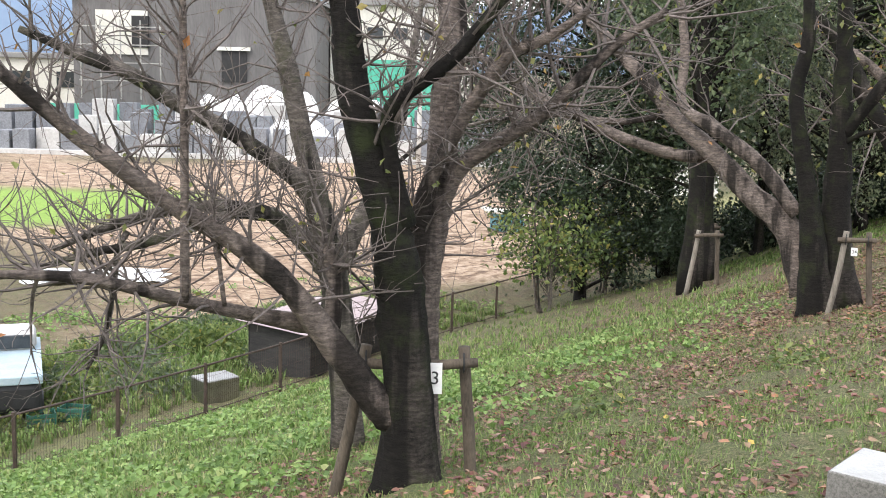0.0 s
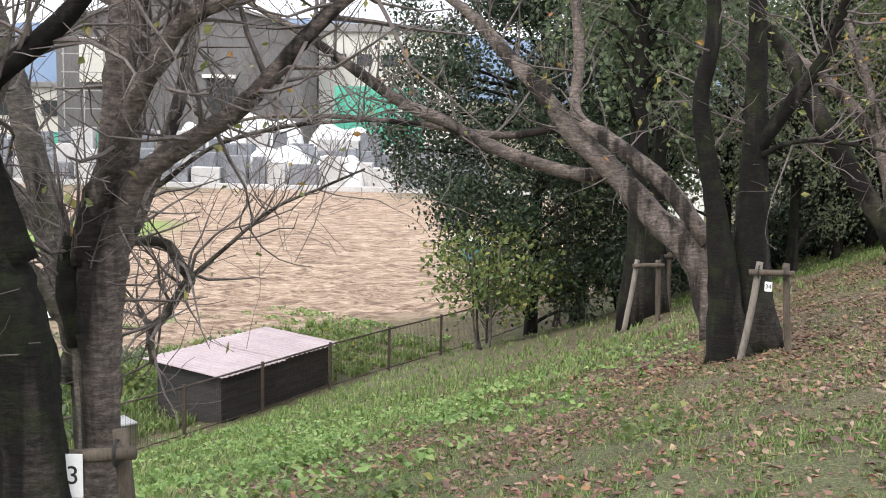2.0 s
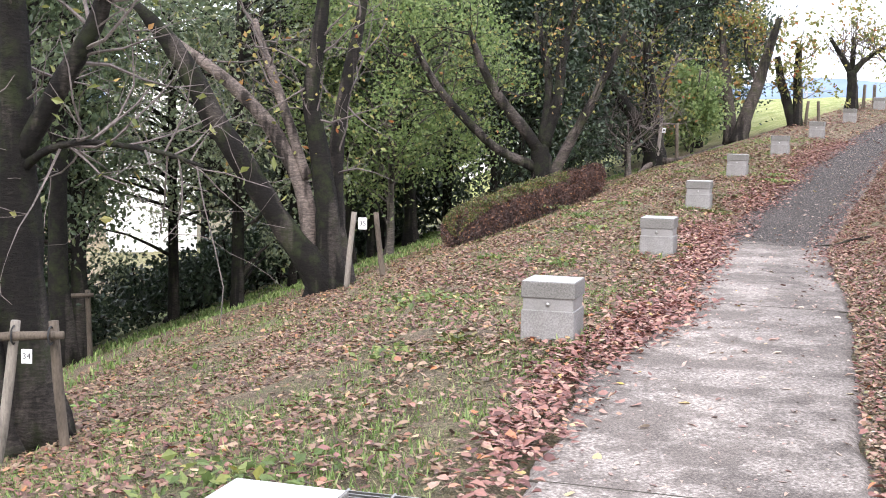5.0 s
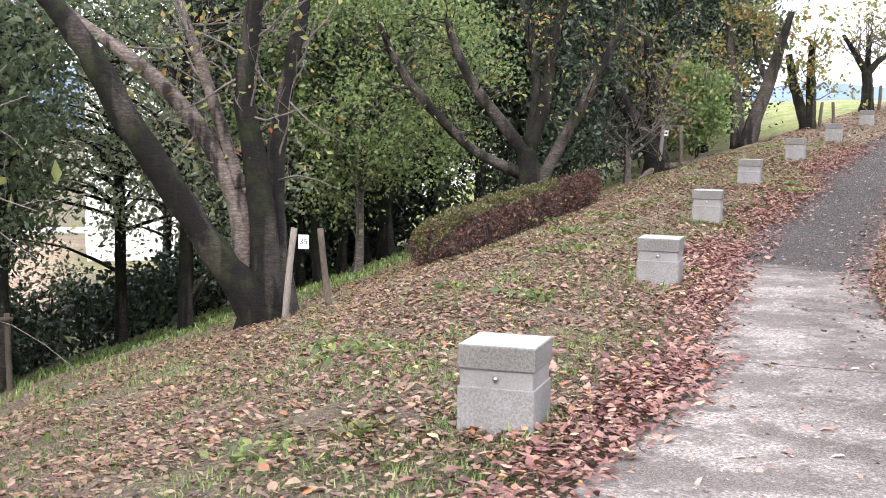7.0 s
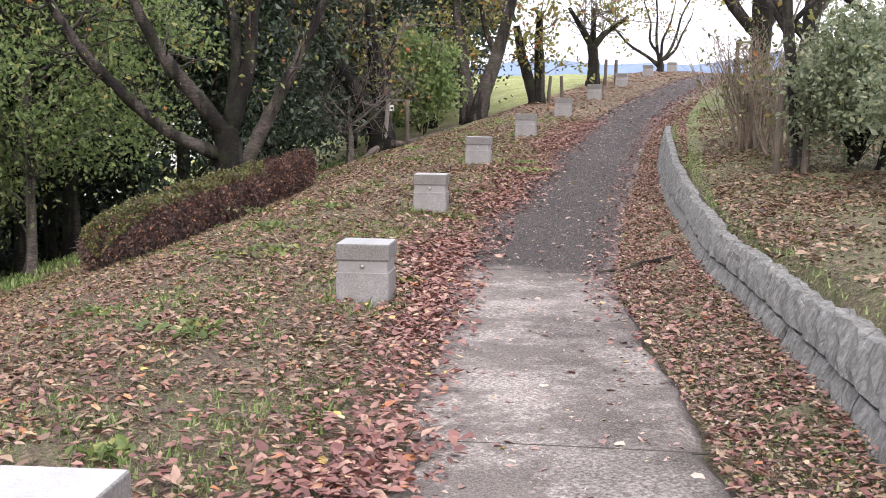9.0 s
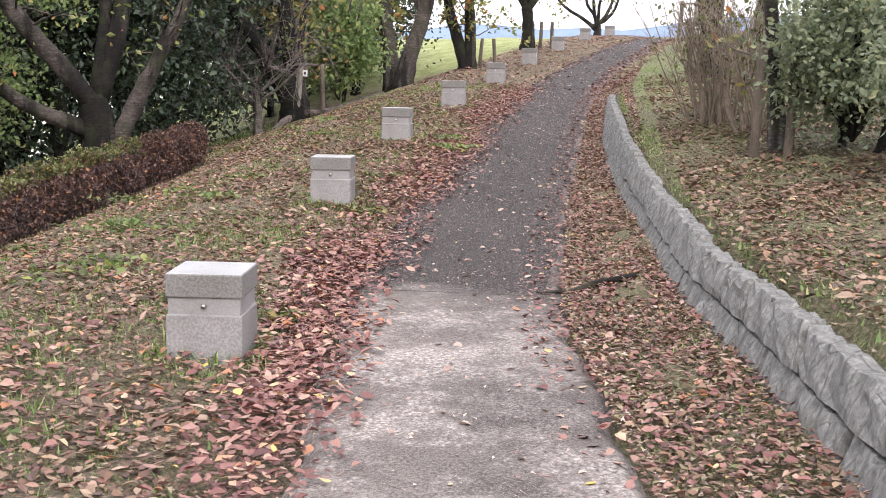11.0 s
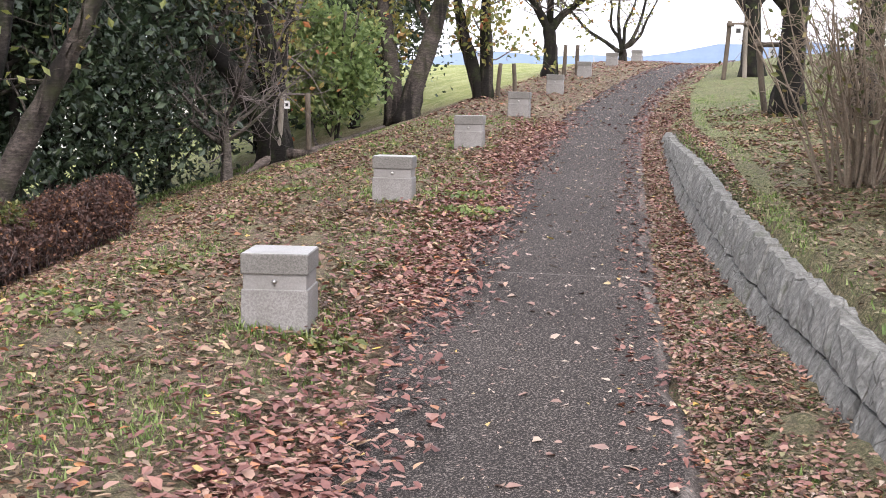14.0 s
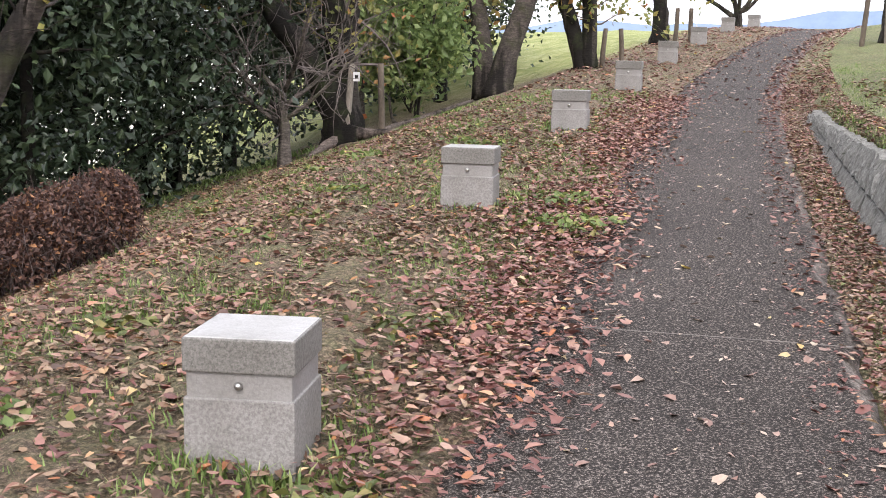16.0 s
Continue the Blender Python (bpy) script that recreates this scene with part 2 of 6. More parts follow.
M_CRUMB = leaf_mat("leaf_crumb", [(0.0, (0.04, 0.03, 0.02)), (0.3, (0.12, 0.085, 0.05)), (0.6, (0.2, 0.15, 0.09)), (0.8, (0.3, 0.24, 0.16)), (1.0, (0.16, 0.19, 0.07))], 0.8, 0.05)
M_BLADE = leaf_mat("grass_blade", [(0.0, (0.09, 0.155, 0.04)), (0.4, (0.17, 0.26, 0.07)), (0.8, (0.26, 0.345, 0.11)), (1.0, (0.38, 0.39, 0.18))], 0.6, 0.3)
M_DRY_BLADE = leaf_mat("dry_grass", [(0.0, (0.17, 0.12, 0.055)), (0.5, (0.32, 0.24, 0.12)), (1.0, (0.46, 0.37, 0.22))], 0.8, 0.2)
M_EVERGREEN = leaf_mat("evergreen_leaf", [(0.0, (0.07, 0.1, 0.055)), (0.5, (0.125, 0.17, 0.09)), (0.9, (0.185, 0.23, 0.12)), (1.0, (0.25, 0.27, 0.12))], 0.3, 0.45)
M_GREY_GREEN = leaf_mat("grey_green_leaf", [(0.0, (0.13, 0.165, 0.1)), (0.5, (0.23, 0.275, 0.165)), (0.9, (0.31, 0.345, 0.21)), (1.0, (0.38, 0.38, 0.19))], 0.28, 0.5)
M_DEEP_GREEN = leaf_mat("deep_green_leaf", [(0.0, (0.018, 0.033, 0.018)), (0.6, (0.036, 0.06, 0.032)), (1.0, (0.068, 0.097, 0.048))], 0.42, 0.12)
M_LIGHT_LEAF = leaf_mat("light_green_leaf", [(0.0, (0.085, 0.13, 0.04)), (0.5, (0.16, 0.225, 0.07)), (0.9, (0.27, 0.315, 0.1)), (1.0, (0.44, 0.38, 0.1))], 0.5, 0.4)
M_MAPLE_LEAF = leaf_mat("maple_leaf", [(0.0, (0.125, 0.185, 0.07)), (0.5, (0.215, 0.3, 0.11)), (0.9, (0.31, 0.39, 0.155)), (1.0, (0.42, 0.4, 0.15))], 0.5, 0.5)
M_AUTUMN_LEAF = leaf_mat("turning_leaf", [(0.0, (0.12, 0.15, 0.04)), (0.45, (0.22, 0.24, 0.07)), (0.8, (0.34, 0.29, 0.09)), (0.93, (0.38, 0.2, 0.07)), (1.0, (0.34, 0.1, 0.04))], 0.5, 0.35)
M_WEED_LEAF = leaf_mat("weed_leaf", [(0.0, (0.11, 0.19, 0.05)), (0.5, (0.21, 0.34, 0.09)), (0.9, (0.31, 0.44, 0.14)), (1.0, (0.42, 0.45, 0.19))], 0.5, 0.3)
M_HEDGE_RED = leaf_mat("reddened_hedge_leaf", [(0.0, (0.06, 0.034, 0.028)), (0.5, (0.125, 0.066, 0.054)), (0.88, (0.2, 0.11, 0.08)), (1.0, (0.36, 0.17, 0.07))], 0.6, 0.15)
M_HEDGE_GREEN = leaf_mat("hedge_leaf", [(0.0, (0.05, 0.07, 0.018)), (0.5, (0.1, 0.12, 0.03)), (0.85, (0.16, 0.17, 0.05)), (1.0, (0.28, 0.2, 0.07))], 0.5, 0.2)
M_LOG = plain("weathered_log", (0.05, 0.04, 0.03), (0.15, 0.12, 0.09), 0.9, big=4, fine=35, bump=0.7, stretch=(2, 2, 0.5))
M_LOG_PALE = plain("pale_stake", (0.12, 0.105, 0.085), (0.32, 0.285, 0.24), 0.85, big=4, fine=35, bump=0.6, stretch=(2, 2, 0.5))
M_ROPE = plain("black_tie", (0.012, 0.012, 0.012), (0.04, 0.04, 0.04), 0.9)
M_WHITE = plain("white_plate", (0.7, 0.7, 0.7), (0.84, 0.84, 0.83), 0.5, bump=0.05)
M_BLACK = plain("black_paint", (0.01, 0.01, 0.01), (0.03, 0.03, 0.03), 0.5)
M_STEEL = plain("dull_steel", (0.3, 0.29, 0.28), (0.55, 0.54, 0.52), 0.35, 1.0, bump=0.1)
M_RUST = plain("brown_fence_paint", (0.035, 0.025, 0.02), (0.11, 0.075, 0.06), 0.7, big=6)
M_ROOF_TIN = plain("faded_tin_roof", (0.33, 0.26, 0.265), (0.48, 0.4, 0.405), 0.5, big=1.2, fine=14, bump=0.15)
M_SHED = plain("charred_boards", (0.012, 0.012, 0.013), (0.05, 0.048, 0.046), 0.85, big=2, fine=20, stretch=(1, 1, 5))
M_CONCRETE = plain("pale_concrete", (0.42, 0.41, 0.4), (0.66, 0.65, 0.64), 0.85, big=0.4, fine=6)
M_GREY_BLOCK = plain("stone_block", (0.13, 0.138, 0.155), (0.33, 0.34, 0.37), 0.8, big=0.4, fine=8)
M_SIDING = plain("grey_siding", (0.105, 0.1, 0.1), (0.19, 0.182, 0.182), 0.8, big=0.25, fine=3, stretch=(3, 3, 0.3))
M_ROOF_GREY = plain("grey_roof", (0.2, 0.2, 0.2), (0.32, 0.31, 0.3), 0.8, big=0.3, fine=4)
M_CREAM = plain("cream_wall", (0.62, 0.6, 0.54), (0.78, 0.76, 0.7), 0.8, big=0.3, fine=4)
M_GREEN_SHEET = plain("green_sheet", (0.05, 0.35, 0.24), (0.12, 0.5, 0.36), 0.6, big=0.8, fine=8)
M_DARK = plain("dark_opening", (0.01, 0.01, 0.011), (0.03, 0.03, 0.032), 0.6)
# Distance haze is put into the hills' base colour as blue.
M_HILL = plain("haze_blue_hill", (0.15, 0.21, 0.31), (0.2, 0.27, 0.37), 1.0, big=0.004, fine=0.03, bump=0.0)
M_BLUE = plain("blue_paint", (0.06, 0.2, 0.26), (0.14, 0.36, 0.42), 0.6)
M_PALE_BLUE = plain("pale_blue_paint", (0.3, 0.42, 0.5), (0.5, 0.58, 0.62), 0.5, big=2)
M_CRATE = plain("green_plastic", (0.01, 0.07, 0.05), (0.03, 0.14, 0.1), 0.45, bump=0.05)
M_GLASS_DARK = plain("dark_glass", (0.02, 0.025, 0.03), (0.05, 0.055, 0.06), 0.12, bump=0.0)


# ---- lie of the land: s runs along the path's middle, d across it (right is positive) ----
LINE = [(-6.6, -7.6), (0, 0), (3.5, 4.2), (5.85, 7.3), (7.9, 9.8), (10.9, 13.2), (13.6, 16.5), (15.6, 18.5), (17.7, 20.5),
        (24.3, 26.5), (28.2, 29.8), (32.5, 33.2), (36.7, 36.2), (41.8, 39.7), (46.5, 42.6), (54, 46), (64, 49)]


def smoothed(points, steps=6):
    p = np.array([points[0], *points, points[-1]], float)
    out = []
    for i in range(1, len(p) - 2):
        for k in range(steps):
            t = k / steps
            out.append(0.5 * (2 * p[i] + (p[i + 1] - p[i - 1]) * t + (2 * p[i - 1] - 5 * p[i] + 4 * p[i + 1] - p[i + 2]) * t * t
                              + (3 * p[i] - p[i - 1] - 3 * p[i + 1] + p[i + 2]) * t ** 3))
    out.append(p[-2])
    return np.array(out)


MID = smoothed(LINE)
MID_LEN = np.concatenate([[0], np.cumsum(np.hypot(*(MID[1:] - MID[:-1]).T))])
START = np.argmin(np.hypot(*MID.T))
MID_LEN = MID_LEN - MID_LEN[START]


def along(x, y):
    """s and d of places in the plan."""
    x, y = np.asarray(x, float).ravel(), np.asarray(y, float).ravel()
    best, s_at, d_at = np.full(x.shape, 1e9), np.zeros(x.shape), np.zeros(x.shape)
    last = len(MID) - 2
    for i in range(last + 1):
        a, v = MID[i], MID[i + 1] - MID[i]
        size = np.hypot(*v)
        u = v / size
        wx, wy = x - a[0], y - a[1]
        t = wx * u[0] + wy * u[1]
        t = np.clip(t, -1e9 if i == 0 else 0, 1e9 if i == last else size)
        dist = np.hypot(wx - u[0] * t, wy - u[1] * t)
        near = dist < best
        best = np.where(near, dist, best)
        s_at = np.where(near, MID_LEN[i] + t, s_at)
        d_at = np.where(near, np.where(u[0] * wy - u[1] * wx > 0, -dist, dist), d_at)
    return s_at, d_at


def place(s, d):
    """The place in the plan at s along and d across the path."""
    i = int(np.clip(np.searchsorted(MID_LEN, s) - 1, 0, len(MID) - 2))
    v = MID[i + 1] - MID[i]
    u = v / np.hypot(*v)
    p = MID[i] + u * (s - MID_LEN[i])
    return float(p[0] + u[1] * d), float(p[1] - u[0] * d)


def step(v, a, b):
    t = np.clip((v - a) / (b - a), 0, 1)
    return t * t * (3 - 2 * t)


def height_sd(s, d):
    zc = np.interp(s, [-30, 0, 2.5, 5.4, 9.4, 12, 15, 17, 22, 24, 27, 30.6, 35.4, 40.5, 46.6, 52, 57.5, 63, 75, 100, 400],
                   [0.6, 0.45, 0.25, 0.07, -0.03, 0, 0.07, 0.12, 0.2, 0.24, 0.46, 0.78, 1.22, 1.66, 2.2, 2.75, 3.3, 3.75, 4.3, 4.6, 4.9])
    dl = -d - 1.1 * step(s, 13, 26)
    fall = np.interp(dl, [-50, 1.2, 2, 3, 4, 5, 6, 7, 8.4, 10, 14.5, 16.6, 18, 24, 400],
                     [0, 0, -0.03, -0.25, -0.56, -0.86, -1.17, -1.47, -1.95, -2.6, -3.95, -4.75, -4.93, -5.0, -5.0])
    fall = fall * (1 - 0.97 * step(s, 42, 60) * (1 - step(-d, 10, 30)))
    fall = fall + 0.1 * step(s, 18, 25) * step(-d, 0.8, 1.6) * (1 - step(-d, 3, 5))
    wall = WALL_TOP(s) * step(d, WALL_D(s) + 0.2, WALL_D(s) + 0.34)
    bank = 0.10 * np.clip(d - WALL_D(s) - 0.2, 0, 9)
    verge = 0.2 * step(d, 0.6, 1.5) * step(s, 8, 14) * (1 - 0.4 * step(s, 24, 28))
    low = step(-d, 19, 30) * (zc + 0.0)
    return zc + fall + wall + bank + verge - low


def WALL_D(s):
    return np.interp(s, [4, 9, 16, 18, 20, 23, 25, 28.5, 31, 36, 44], [1.7, 1.4, 1.28, 1.34, 1.41, 1.42, 1.34, 1.13, 1.03, 1.02, 1.03])


def WALL_TOP(s):
    return np.interp(s, [-5, 8, 12, 18, 24, 26, 28, 31, 34, 36, 44, 60], [0.3, 0.3, 0.34, 0.34, 0.34, 0.39, 0.44, 0.45, 0.3, 0.18, 0.1, 0.0])


def height(x, y):
    return height_sd(*along(x, y))


def ground_z(x, y):
    return float(height(x, y)[0])
# ---- end of the land ----


# ---- builders ----
rng = np.random.default_rng(7)


def mesh_object(name, verts, faces, material, parent=None, smooth=False, label=""):
    me = bpy.data.meshes.new(name)
    me.from_pydata([tuple(v) for v in verts] if not isinstance(verts, np.ndarray) else verts.tolist(), [],
                   faces.tolist() if isinstance(faces, np.ndarray) else faces)
    me.materials.append(material)
    if smooth:
        me.polygons.foreach_set("use_smooth", [True] * len(me.polygons))
    me.update()
    ob = new(name, me)
    if parent:
        ob.parent = parent
    if label:
        ob["label"] = label
    return ob


def part(name, bm, material, parent, label="", smooth=False):
    me = bpy.data.meshes.new(name)
    bm.to_mesh(me)
    bm.free()
    me.materials.append(material)
    if smooth:
        me.polygons.foreach_set("use_smooth", [True] * len(me.polygons))
    ob = new(name, me)
    ob.parent = parent
    if label:
        ob["label"] = label
    return ob


def anchor(name, m, label, category, group=""):
    ob = new(name)
    ob.matrix_world = m
    return tagged(ob, label, category, group)


def box_bm(size, at=(0, 0, 0), bevel=0.0, turn=None):
    bm = bmesh.new()
    bmesh.ops.create_cube(bm, size=1.0)
    bmesh.ops.scale(bm, vec=size, verts=bm.verts)
    if bevel:
        bmesh.ops.bevel(bm, geom=bm.edges[:], offset=bevel, segments=2, affect="EDGES", profile=0.5)
    if turn is not None:
        bmesh.ops.transform(bm, matrix=turn, verts=bm.verts)
    bmesh.ops.translate(bm, vec=at, verts=bm.verts)
    return bm


def tube(points, radii, sides=8, rough=0.0, cap=True, smooth_steps=4, flare=0.0):
    """Vertices and faces of a bent tapering tube."""
    p = np.array(points, float)
    r = np.array(radii, float)
    if len(p) > 2 and smooth_steps > 1:
        q = np.concatenate([p, r[:, None]], 1)
        q = np.vstack([2 * q[0] - q[1], q, 2 * q[-1] - q[-2]])
        out = []
        for i in range(1, len(q) - 2):
            for k in range(smooth_steps):
                t = k / smooth_steps
                out.append(0.5 * (2 * q[i] + (q[i + 1] - q[i - 1]) * t + (2 * q[i - 1] - 5 * q[i] + 4 * q[i + 1] - q[i + 2]) * t * t
                                  + (3 * q[i] - q[i - 1] - 3 * q[i + 1] + q[i + 2]) * t ** 3))
        out.append(q[-2])
        q = np.array(out)
        p, r = q[:, :3], np.maximum(q[:, 3], 0.002)
    n = len(p)
    tang = np.gradient(p, axis=0)
    tang /= np.linalg.norm(tang, axis=1)[:, None] + 1e-9
    ref = np.array([0.0, 0, 1]) if abs(tang[0][2]) < 0.9 else np.array([1.0, 0, 0])
    verts = []
    for i in range(n):
        a = np.cross(tang[i], ref)
        a /= np.linalg.norm(a) + 1e-9
        b = np.cross(a, tang[i])
        ref = b
        ang = np.arange(sides) * 2 * math.pi / sides
        wob = 1 + rough * rng.standard_normal(sides) if rough else np.ones(sides)
        if flare and i < 5:
            wob = wob * (1 + flare * (1 - i / 5) ** 2 * (1 + 0.5 * np.sin(ang * 3 + 1)))
        verts.append(p[i] + (np.cos(ang) * r[i] * wob)[:, None] * a + (np.sin(ang) * r[i] * wob)[:, None] * b)
    verts = np.vstack(verts)
    i, k = np.meshgrid(np.arange(n - 1), np.arange(sides), indexing="ij")
    i, k = i.ravel(), k.ravel()
    k2 = (k + 1) % sides
    faces = np.stack([i * sides + k, i * sides + k2, (i + 1) * sides + k2, (i + 1) * sides + k], 1).tolist()
    if cap:
        faces.append(list(range(sides))[::-1])
        faces.append([(n - 1) * sides + j for j in range(sides)])
    return verts, faces


class Pile:
    """Collects many small shapes for one mesh."""

    def __init__(self):
        self.verts, self.faces, self.count = [], [], 0

    def add(self, verts, faces):
        self.faces += [[j + self.count for j in f] for f in faces]
        self.verts.append(np.asarray(verts))
        self.count += len(verts)

    def made(self, name, material, parent=None, smooth=False, kind="", label=""):
        if not self.count:
            return None
        ob = mesh_object(name, np.vstack(self.verts), self.faces, material, parent, smooth, label)
        if kind:
            ob["kind"] = kind
        return ob


def leaf_cloud(name, centres, size, material, parent=None, flat=0.0, long=1.7, kind="stuff", droop=0.0):
    """Many small folded leaves, one at each centre."""
    c = np.asarray(centres, float)
    n = len(c)
    d = rng.standard_normal((n, 3))
    d[:, 2] = d[:, 2] * (1 - flat) - droop
    d /= np.linalg.norm(d, axis=1)[:, None] + 1e-9
    up = rng.standard_normal((n, 3)) * (1 - flat) + np.array([0, 0, 1.0]) * (0.4 + flat * 2)
    side = np.cross(d, up)
    side /= np.linalg.norm(side, axis=1)[:, None] + 1e-9
    nor = np.cross(side, d)
    s = (size * rng.uniform(0.6, 1.35, n))[:, None]
    a, w = d * s * long * 0.5, side * s * 0.5
    lift = nor * s * rng.uniform(0.05, 0.3, n)[:, None]
    v = np.stack([c - a, c - a * 0.1 + w + lift, c + a, c - a * 0.1 - w + lift], 1).reshape(-1, 3)
    i = np.arange(n)[:, None] * 4
    f = np.concatenate([i + np.array([0, 1, 2]), i + np.array([0, 2, 3])])
    ob = mesh_object(name, v, f, material, parent)
    ob["kind"] = kind
    return ob


def flat_leaves(name, centres, size, material):
    """Fallen leaves: broad, slightly curled, lying nearly flat."""
    c = np.asarray(centres, float)
    n = len(c)
    a = rng.uniform(0, 6.283, n)
    tilt = rng.standard_normal((n, 2)) * 0.24
    s = size * rng.uniform(0.5, 1.4, n)
    out = np.array([[-0.62, 0, 0], [-0.2, 0.42, 1], [0.3, 0.36, 0.8], [0.72, 0, 0.3], [0.3, -0.36, 0.8], [-0.2, -0.42, 1]])
    curl = rng.uniform(-0.25, 0.6, n)
    jag = rng.uniform(0.62, 1.25, (n, 6))
    px, py = out[None, :, 0] * s[:, None] * jag, out[None, :, 1] * (s * rng.uniform(0.55, 1.2, n))[:, None] * jag
    ca, sa = np.cos(a)[:, None], np.sin(a)[:, None]
    x, y = px * ca - py * sa, px * sa + py * ca
    z = x * tilt[:, :1] + y * tilt[:, 1:] + out[None, :, 2] * (curl * s)[:, None] * 0.55
    v = (np.stack([x, y, z], 2) + c[:, None, :]).reshape(-1, 3)
    i = np.arange(n)[:, None] * 6
    f = np.concatenate([i + np.array(t) for t in ((0, 3, 1), (1, 3, 2), (0, 5, 3), (5, 4, 3))])
    return mesh_object(name, v, f, material)


def twigs_from(pile, pts, rad, count, length, depth, tips, up=0.35, wild=0.9):
    """Side shoots along a limb, forking once or twice."""
    pts = np.array(pts, float)
    for _ in range(count):
        f = rng.uniform(0.3, 1.0) * (len(pts) - 1)
        i = min(int(f), len(pts) - 2)
        p = pts[i] + (pts[i + 1] - pts[i]) * (f - i)
        r = (rad[i] + (rad[i + 1] - rad[i]) * (f - i))
        axis = pts[i + 1] - pts[i]
        axis /= np.linalg.norm(axis) + 1e-9
        d = axis * 0.6 + rng.standard_normal(3) * wild + np.array([0, 0, up])
        d /= np.linalg.norm(d)
        l = length * rng.uniform(0.45, 1.2)
        r0 = min(r * 0.5, 0.004 + 0.012 * l)
        chain, q = [p], p
        for k in range(4):
            d = d + rng.standard_normal(3) * 0.22 + np.array([0, 0, 0.05 if up > 0 else -0.12])
            d /= np.linalg.norm(d)
            q = q + d * l / 4
            chain.append(q)
        rr = np.linspace(r0, 0.0025, 5)
        pile.add(*tube(chain, rr, 3 if depth == 0 else 4, 0, False, 1))
        tips.append(chain[-1])
        tips.append(chain[2])
        if depth:
            twigs_from(pile, chain, rr, 3, l * 0.6, depth - 1, tips, up, wild)


def built_tree(name, limbs, bark, label, twig=(10, 0.9, 1), leaf=None, leaf_count=0, leaf_size=0.06, twig_mat=None, sides=10, group="", up=0.35):
    """A tree from its limbs, each a list of (x, y, z, radius); the first is the trunk."""
    base = Vector(limbs[0][0][:3])
    base.z = ground_z(base.x, base.y) - 0.03
    top = anchor(name, Matrix.Translation(base), label, "tree", group)
    b = np.array(base)
    pile, tips = Pile(), []
    for k, limb in enumerate(limbs):
        a = np.array(limb, float)
        p, r = a[:, :3] - b, a[:, 3]
        if k == 0:
            p[0][2] = -0.05
        v, f = tube(p, r, sides if r[0] > 0.05 else 7, 0.055, True, 5, 0.3 if a[0][2] < base.z + 0.45 else 0.0)
        mat = bark[k % len(bark)] if isinstance(bark, (list, tuple)) else bark
        mesh_object("trunk" if k == 0 else "limb", v, f, mat, top, True)
        if k == 0 and len(limbs) > 1 and r[-1] > 0.06:
            continue
        count, length, depth = twig
        twigs_from(pile, p, r, count, length, depth, tips, up)
    pile.made("twigwork", twig_mat or M_TWIG, top, False, "stuff")
    if leaf is not None and leaf_count and tips:
        t = np.array(tips)
        c = t[rng.integers(0, len(t), leaf_count)] + rng.standard_normal((leaf_count, 3)) * 0.09
        leaf_cloud("foliage", c, leaf_size, leaf, top)
    return top


def crown_points(count, clumps, spread, centre, radii, low=-1.0):
    """Leaf places in clumps, thick on the outside of an uneven crown."""
    u = rng.standard_normal((clumps, 3))
    u /= np.linalg.norm(u, axis=1)[:, None]
    u = u[u[:, 2] > low]
    k = np.array(centre) + u * np.array(radii) * rng.uniform(0.45, 1.08, len(u))[:, None]
    c = k[rng.integers(0, len(k), count)]
    return c + rng.standard_normal((count, 3)) * spread * rng.uniform(0.5, 1.3, count)[:, None], k


def leafy_tree(name, x, y, high, wide, leaf, label, bare=2.0, trunk=0.16, leaves=9000, size=0.11, clumps=110, lean=(0, 0), bark=None, spread=0.4, category="tree", group="", stems=1):
    """A tree or tall shrub in full leaf."""
    z = ground_z(x, y) - 0.04
    top = anchor(name, Matrix.Translation((x, y, z)), label, category, group)
    centre = np.array([lean[0], lean[1], (bare + high) / 2])
    pts, knots = crown_points(leaves, clumps, spread, centre, (wide, wide, (high - bare) / 2))
    bark = bark or M_BARK_DARK
    for k in range(stems):
        ox, oy = (rng.uniform(-0.25, 0.25, 2) if stems > 1 else (0, 0))
        way = np.array([[ox, oy, 0], [ox * 1.3 + lean[0] * 0.2 + rng.uniform(-.1, .1), oy * 1.3 + lean[1] * 0.2, bare * 0.6],
                        [ox * 2 + lean[0] * 0.6, oy * 2 + lean[1] * 0.6, (bare + high) * 0.45], [ox * 3 + lean[0], oy * 3 + lean[1], high * 0.9]])
        v, f = tube(way, [trunk, trunk * 0.8, trunk * 0.55, 0.03], 9, 0.05, True, 4, 0.4)
        mesh_object("trunk", v, f, bark, top, True)
    pile = Pile()
    for k in knots[: min(len(knots), 60)]:
        h = min(max(k[2] - rng.uniform(0.3, 1.2), bare * 0.5), high * 0.8)
        t = h / high
        s = np.array([lean[0] * t, lean[1] * t, h])
        mid = s * 0.5 + k * 0.5 + np.array([0, 0, 0.15])
        pile.add(*tube([s, mid, k], [trunk * 0.28, trunk * 0.16, 0.008], 5, 0, False, 2))
    pile.made("branchwork", bark, top, True, "stuff")
    leaf_cloud("crown", pts, size, leaf, top, droop=0.15)
    return top


# ---- ground ----
def spaced(lo, hi, fine_lo, fine_hi, gap, grow=1.18):
    mid = list(np.arange(fine_lo, fine_hi + 1e-6, gap))
    g, v = gap, fine_lo
    left = []
    while v > lo:
        g *= grow
        v -= g
        left.append(v)
    g, v = gap, mid[-1]
    right = []
    while v < hi:
        g *= grow
        v += g
        right.append(v)
    return np.array(left[::-1] + mid + right)


